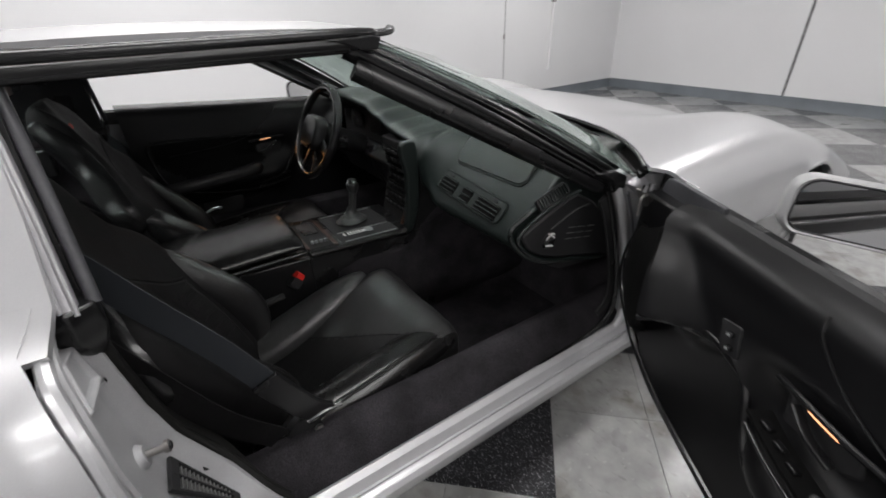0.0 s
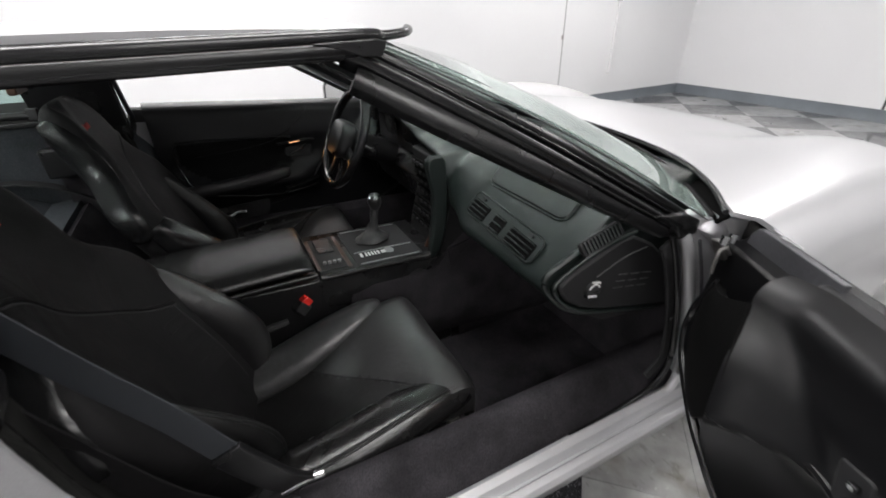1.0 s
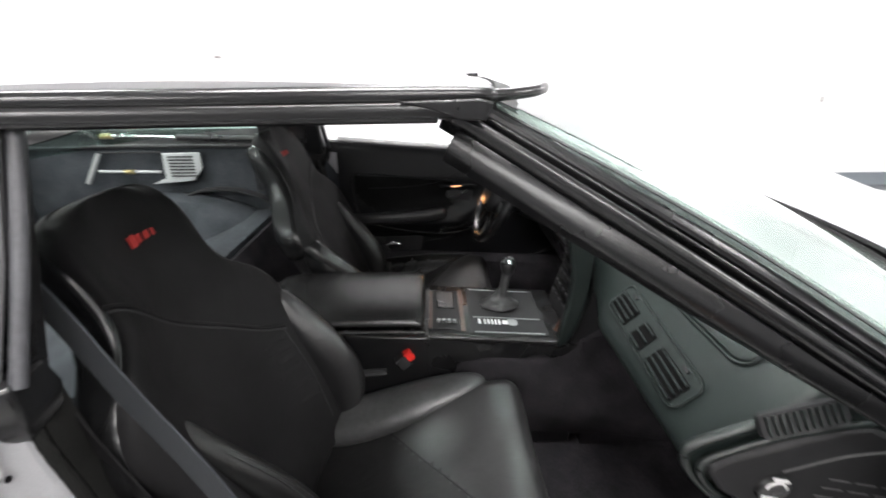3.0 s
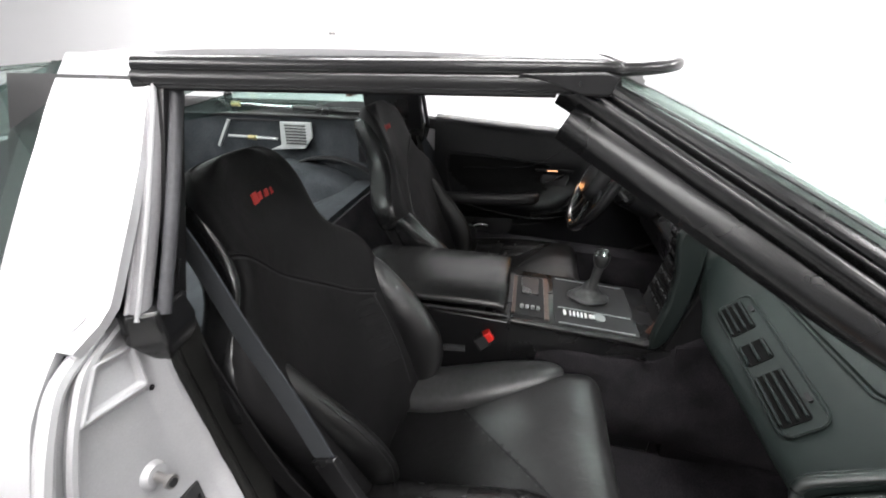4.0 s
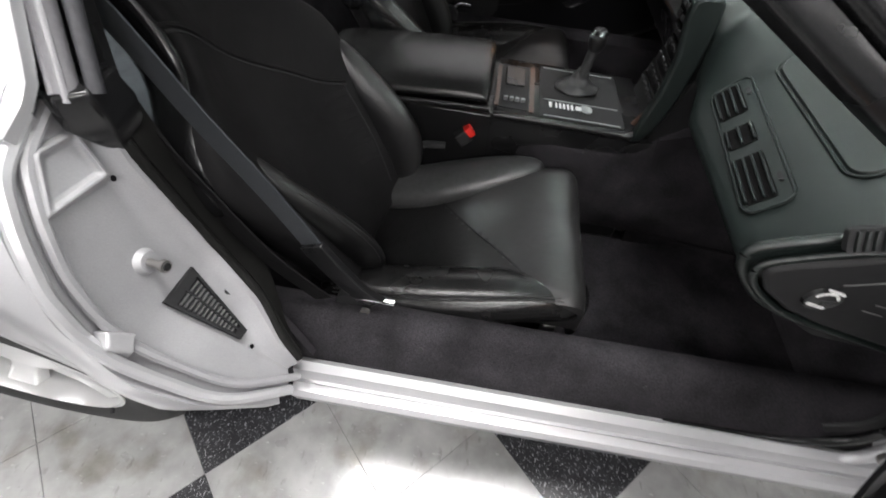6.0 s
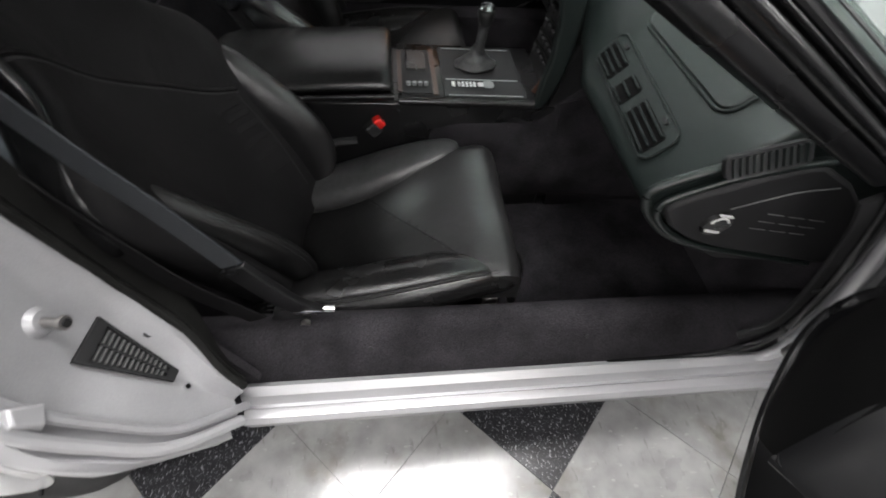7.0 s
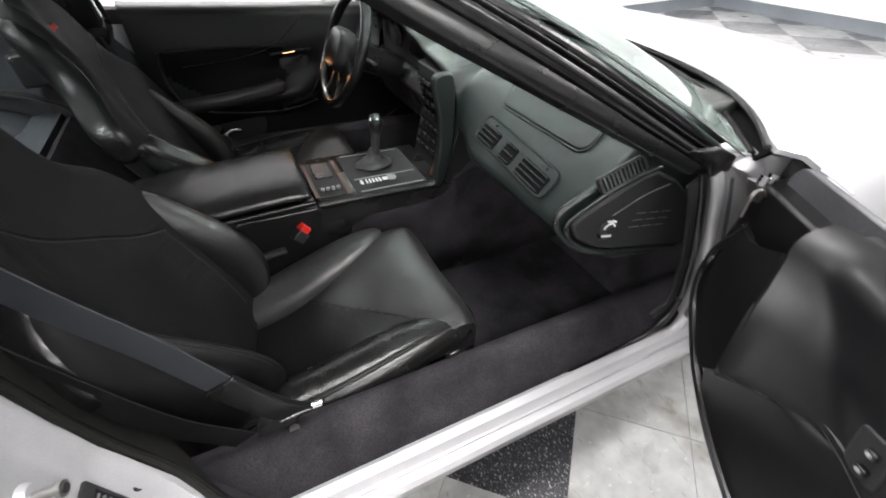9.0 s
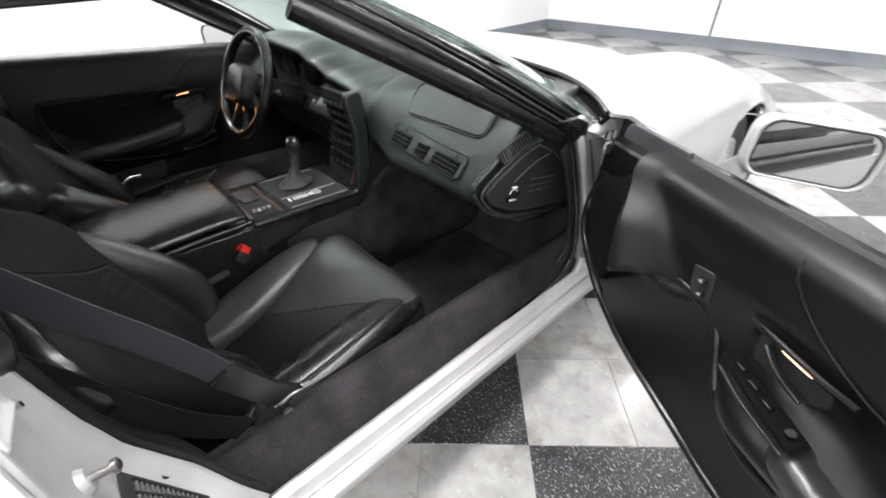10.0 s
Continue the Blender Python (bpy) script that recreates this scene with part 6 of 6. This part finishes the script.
    part("courtesy_lamp", ribbon([P(0.610, 0.1775, 0.7142 + dz), P(0.63, 0.1785, 0.7135 + dz), P(0.652, 0.1775, 0.712 + dz)], rrect(0.002, 0.0022, 0.0006, 2), 4), LAMP_WARM, dr, "glowing orange courtesy lamp")
    part("release_lever", ribbon([P(0.585, 0.166, 0.695 + dz), P(0.62, 0.172, 0.675 + dz), P(0.655, 0.168, 0.66 + dz)], rrect(0.014, 0.006, 0.002, 2), 5), TRIM, dr, "black inner release lever", bevel=0.0015)
    part("arm_rest", ribbon([P(0.69, 0.185, 0.592), P(0.71, 0.20, 0.592), P(0.80, 0.208, 0.585), P(0.95, 0.205, 0.575), P(L - 0.04, 0.19, 0.57)], rrect(0.05, 0.05, 0.018, 3), 8), LEATHER, dr, "padded black armrest")
    part("switch_bezel", ribbon([P(0.562, 0.186, 0.620 + dz2), P(0.615, 0.197, 0.612 + dz2), P(0.70, 0.206, 0.600 + dz2)], rrect(0.035, 0.008, 0.003, 2), 4), VOID, dr)
    for i in range(3):
        part("window_switch", block(0, 0, 0, 0.016, 0.012, 0.006, place @ basis((0.588 + 0.028 * i, 0.195 + 0.004 * i, 0.622 - 0.004 * i + dz2), (1, 0, -0.1), (0, 1, 0.3))), PANEL, dr, bevel=0.002)
    part("window_switch", disc(P(0.683, 0.207, 0.611 + dz2), place.to_3x3() @ V(0, 0.3, 1), 0.006, 0.006, 12), PANEL, dr)
    part("bezel_rib", ribbon([P(0.565, 0.204, 0.602 + dz2), P(0.625, 0.214, 0.591 + dz2), P(0.695, 0.220, 0.586 + dz2)], rrect(0.006, 0.006, 0.002, 2), 5), TRIM, dr)
    part("speaker_grille", slab(rrect(0.17, 0.12, 0.05), place @ basis((0.86, bulge(0.86, 0.44) + 0.004, 0.45), (-lit, 0, 0), (0, 0, 1)), 0.01), BLACK, dr, bevel=0.003)
    if lit < 0:
        part("pocket_bead", tube([place @ V(a, bulge(a, z) + 0.004, z) for a, z in ((0.64, 0.727), (0.75, 0.738), (0.875, 0.747), (1.0, 0.757), (1.055, 0.750), (1.066, 0.700), (1.045, 0.605), (0.99, 0.56), (0.865, 0.518), (0.75, 0.498), (0.696, 0.490))], 0.004, 8, 6), PANEL, dr)
    # hinge side
    part("hinge_leaf", block(0, 0, 0, 0.10, 0.02, 0.07, place @ pose(0.035, 0.05, 0.70)), STEEL, dr, "dull steel door hinge", bevel=0.003)
    part("hinge_knuckle", disc(place @ V(-0.012, 0.06, 0.70), (0, 0, 1), 0.013, 0.09, 14), STEEL, dr)
    part("hinge_knuckle", disc(place @ V(-0.012, 0.06, 0.42), (0, 0, 1), 0.013, 0.07, 14), STEEL, dr)
    part("end_liner", sheet(pl(lambda u, v: (lerp(0.004, 0.30, u), -0.004 + 0.03 * u * (1 - v), lerp(0.60, 0.800, v))), 6, 8, 0.004, flip=lit < 0), SEAL_GREY, dr, "dark reflective liner inside the door end")
    part("skin_edge", tube([place @ V(0.064, 0.044, 0.8145), place @ V(0.10, 0.044, 0.8155), place @ V(0.135, 0.044, 0.8155)], 0.0016, 8, 4), PAINT, dr, "bright edge of the outer door skin")
    part("corner_plate", slab([(0.022, 0.72), (0.040, 0.795), (0.050, 0.809), (0.062, 0.814), (0.24, 0.816), (0.24, 0.72)], place @ Matrix(((1, 0, 0, 0), (0, 0, -1, 0.05), (0, 1, 0, 0), (0, 0, 0, 1))), 0.012), SEAL_GREY, dr, "dark reflective plate at the door corner", bevel=0.002)
    return dr


TH = radians(60)
open_place = Matrix(((-math.cos(TH), -math.sin(TH), 0, 0.90), (-math.sin(TH), math.cos(TH), 0, -0.83), (0, 0, 1, 0), (0, 0, 0, 1)))
make_door("passenger_door", "open passenger door with black inner panel and silver skin", open_place, 1)
shut_place = Matrix(((-1, 0, 0, 0.90), (0, -1, 0, 0.83), (0, 0, 1, 0), (0, 0, 0, 1)))
make_door("driver_door", "closed driver door with black inner panel", shut_place, -1)


def wing_mirror(place):
    mi = new("wing_mirror")
    mi.parent = car
    mf = place @ basis((0.338, -0.10, 0.836), (-0.60, 0.80, 0.075), (-0.12, -0.02, 1))

    def ring(d, k, w=0.0):
        return [mf @ V(a, b, d) for a, b in rrect(0.190 * k + w, 0.102 * k + w, 0.030 * k + w / 2, 6)]
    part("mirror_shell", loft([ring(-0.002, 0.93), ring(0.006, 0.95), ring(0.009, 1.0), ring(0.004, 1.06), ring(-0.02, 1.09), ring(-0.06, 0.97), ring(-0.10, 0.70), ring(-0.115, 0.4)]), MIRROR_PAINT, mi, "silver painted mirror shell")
    part("mirror_rim", loft([ring(0.004, 0.955), ring(0.0065, 0.94), ring(0.0065, 0.915), ring(0.0015, 0.905)], cap=False), BLACK, mi)
    part("mirror_glass", loft([ring(0.0035, 0.92), ring(0.001, 0.92)]), MIRROR, mi, "silvered mirror glass")
    # silver foot coloured mid grey, its shadow being part of the colour
    part("mirror_foot", loft([[place @ V(a, b, z) for a, b, z in q] for q in ([(0.22, -0.006, 0.735), (0.31, -0.006, 0.735), (0.31, -0.006, 0.775), (0.23, -0.006, 0.775)], [(0.235, -0.045, 0.782), (0.285, -0.055, 0.782), (0.285, -0.055, 0.822), (0.25, -0.05, 0.820)])]), VENT_GREY, mi, bevel=0.012)


wing_mirror(open_place)
wing_mirror(shut_place)

# ---------------------------------------------------------------- courtesy light
for at, tg, w_ in (((0.30, 0.60, 0.69), (0.1, 0.0, 0.55), 0.06), ((0.50, -0.98, 0.69), (0.3, -0.7, 0.5), 0.03)):
    d_ = bpy.data.lights.new("courtesy_light", "AREA")
    d_.size, d_.energy, d_.color = 0.03, w_, (1.0, 0.45, 0.16)
    o_ = new("courtesy_light", d_)
    o_.matrix_world = look(at, tg)

# ---------------------------------------------------------------- floor tiles
A0, CELL = V(0.46, -0.93, 0), 0.305
ux, vx = V(math.cos(radians(-45)), math.sin(radians(-45)), 0), V(math.cos(radians(45)), math.sin(radians(45)), 0)


def tile_mesh(name, material):
    h = CELL / 2 - 0.0006
    bm = loft([[(a, b, -0.003) for a, b in ((-h, -h), (h, -h), (h, h), (-h, h))], [(a, b, -0.0006) for a, b in ((-h, -h), (h, -h), (h, h), (-h, h))], [(a * 0.996, b * 0.996, 0) for a, b in ((-h, -h), (h, -h), (h, h), (-h, h))]])
    bmesh.ops.recalc_face_normals(bm, faces=bm.faces)
    me = bpy.data.meshes.new(name)
    bm.to_mesh(me)
    bm.free()
    me.materials.append(material)
    return me


meshes = (tile_mesh("tile", TILE_WHITE), tile_mesh("tile", TILE_BLACK))
turn = Matrix.Rotation(radians(-45), 4, "Z")
cells = []
for i in range(-60, 60):
    for j in range(-60, 60):
        c = A0 + ux * (i + 0.5) * CELL + vx * (j + 0.5) * CELL
        if XB + 0.02 < c.x < XF - 0.02 and YR + 0.02 < c.y < YL - 0.02:
            dark = (math.floor(i / 2) + math.floor(j / 2)) % 2
            near = min((c - V(0.5, -1.3, 0)).length, (c - V(4.8, -0.2, 0)).length * 0.75)
            cells.append((near, c, dark))
cells.sort(key=lambda q: (round(q[0], 4), q[1].x))
for near, c, dark in cells[:296]:
    t = new("tile", meshes[dark])
    t.parent = floor
    t.matrix_basis = Matrix.Translation(c) @ turn
for dark in (0, 1):
    vv, ff = [], []
    h = CELL / 2 - 0.0006
    for near, c, d in cells[296:]:
        if d == dark:
            k = len(vv)
            for z in (-0.003, 0.0):
                vv += [tuple(c + ux * a * h + vx * b * h + V(0, 0, z)) for a, b in ((-1, -1), (1, -1), (1, 1), (-1, 1))]
            ff += [(k + 4, k + 5, k + 6, k + 7)] + [(k + q, k + (q + 1) % 4, k + 4 + (q + 1) % 4, k + 4 + q) for q in range(4)]
    me = bpy.data.meshes.new("far_tiles")
    me.from_pydata(vv, [], ff)
    me.materials.append((TILE_WHITE, TILE_BLACK)[dark])
    o = new("far_tiles", me)
    o.parent = floor
    tagged(o, "black tiles" if dark else "white tiles", kind="stuff")
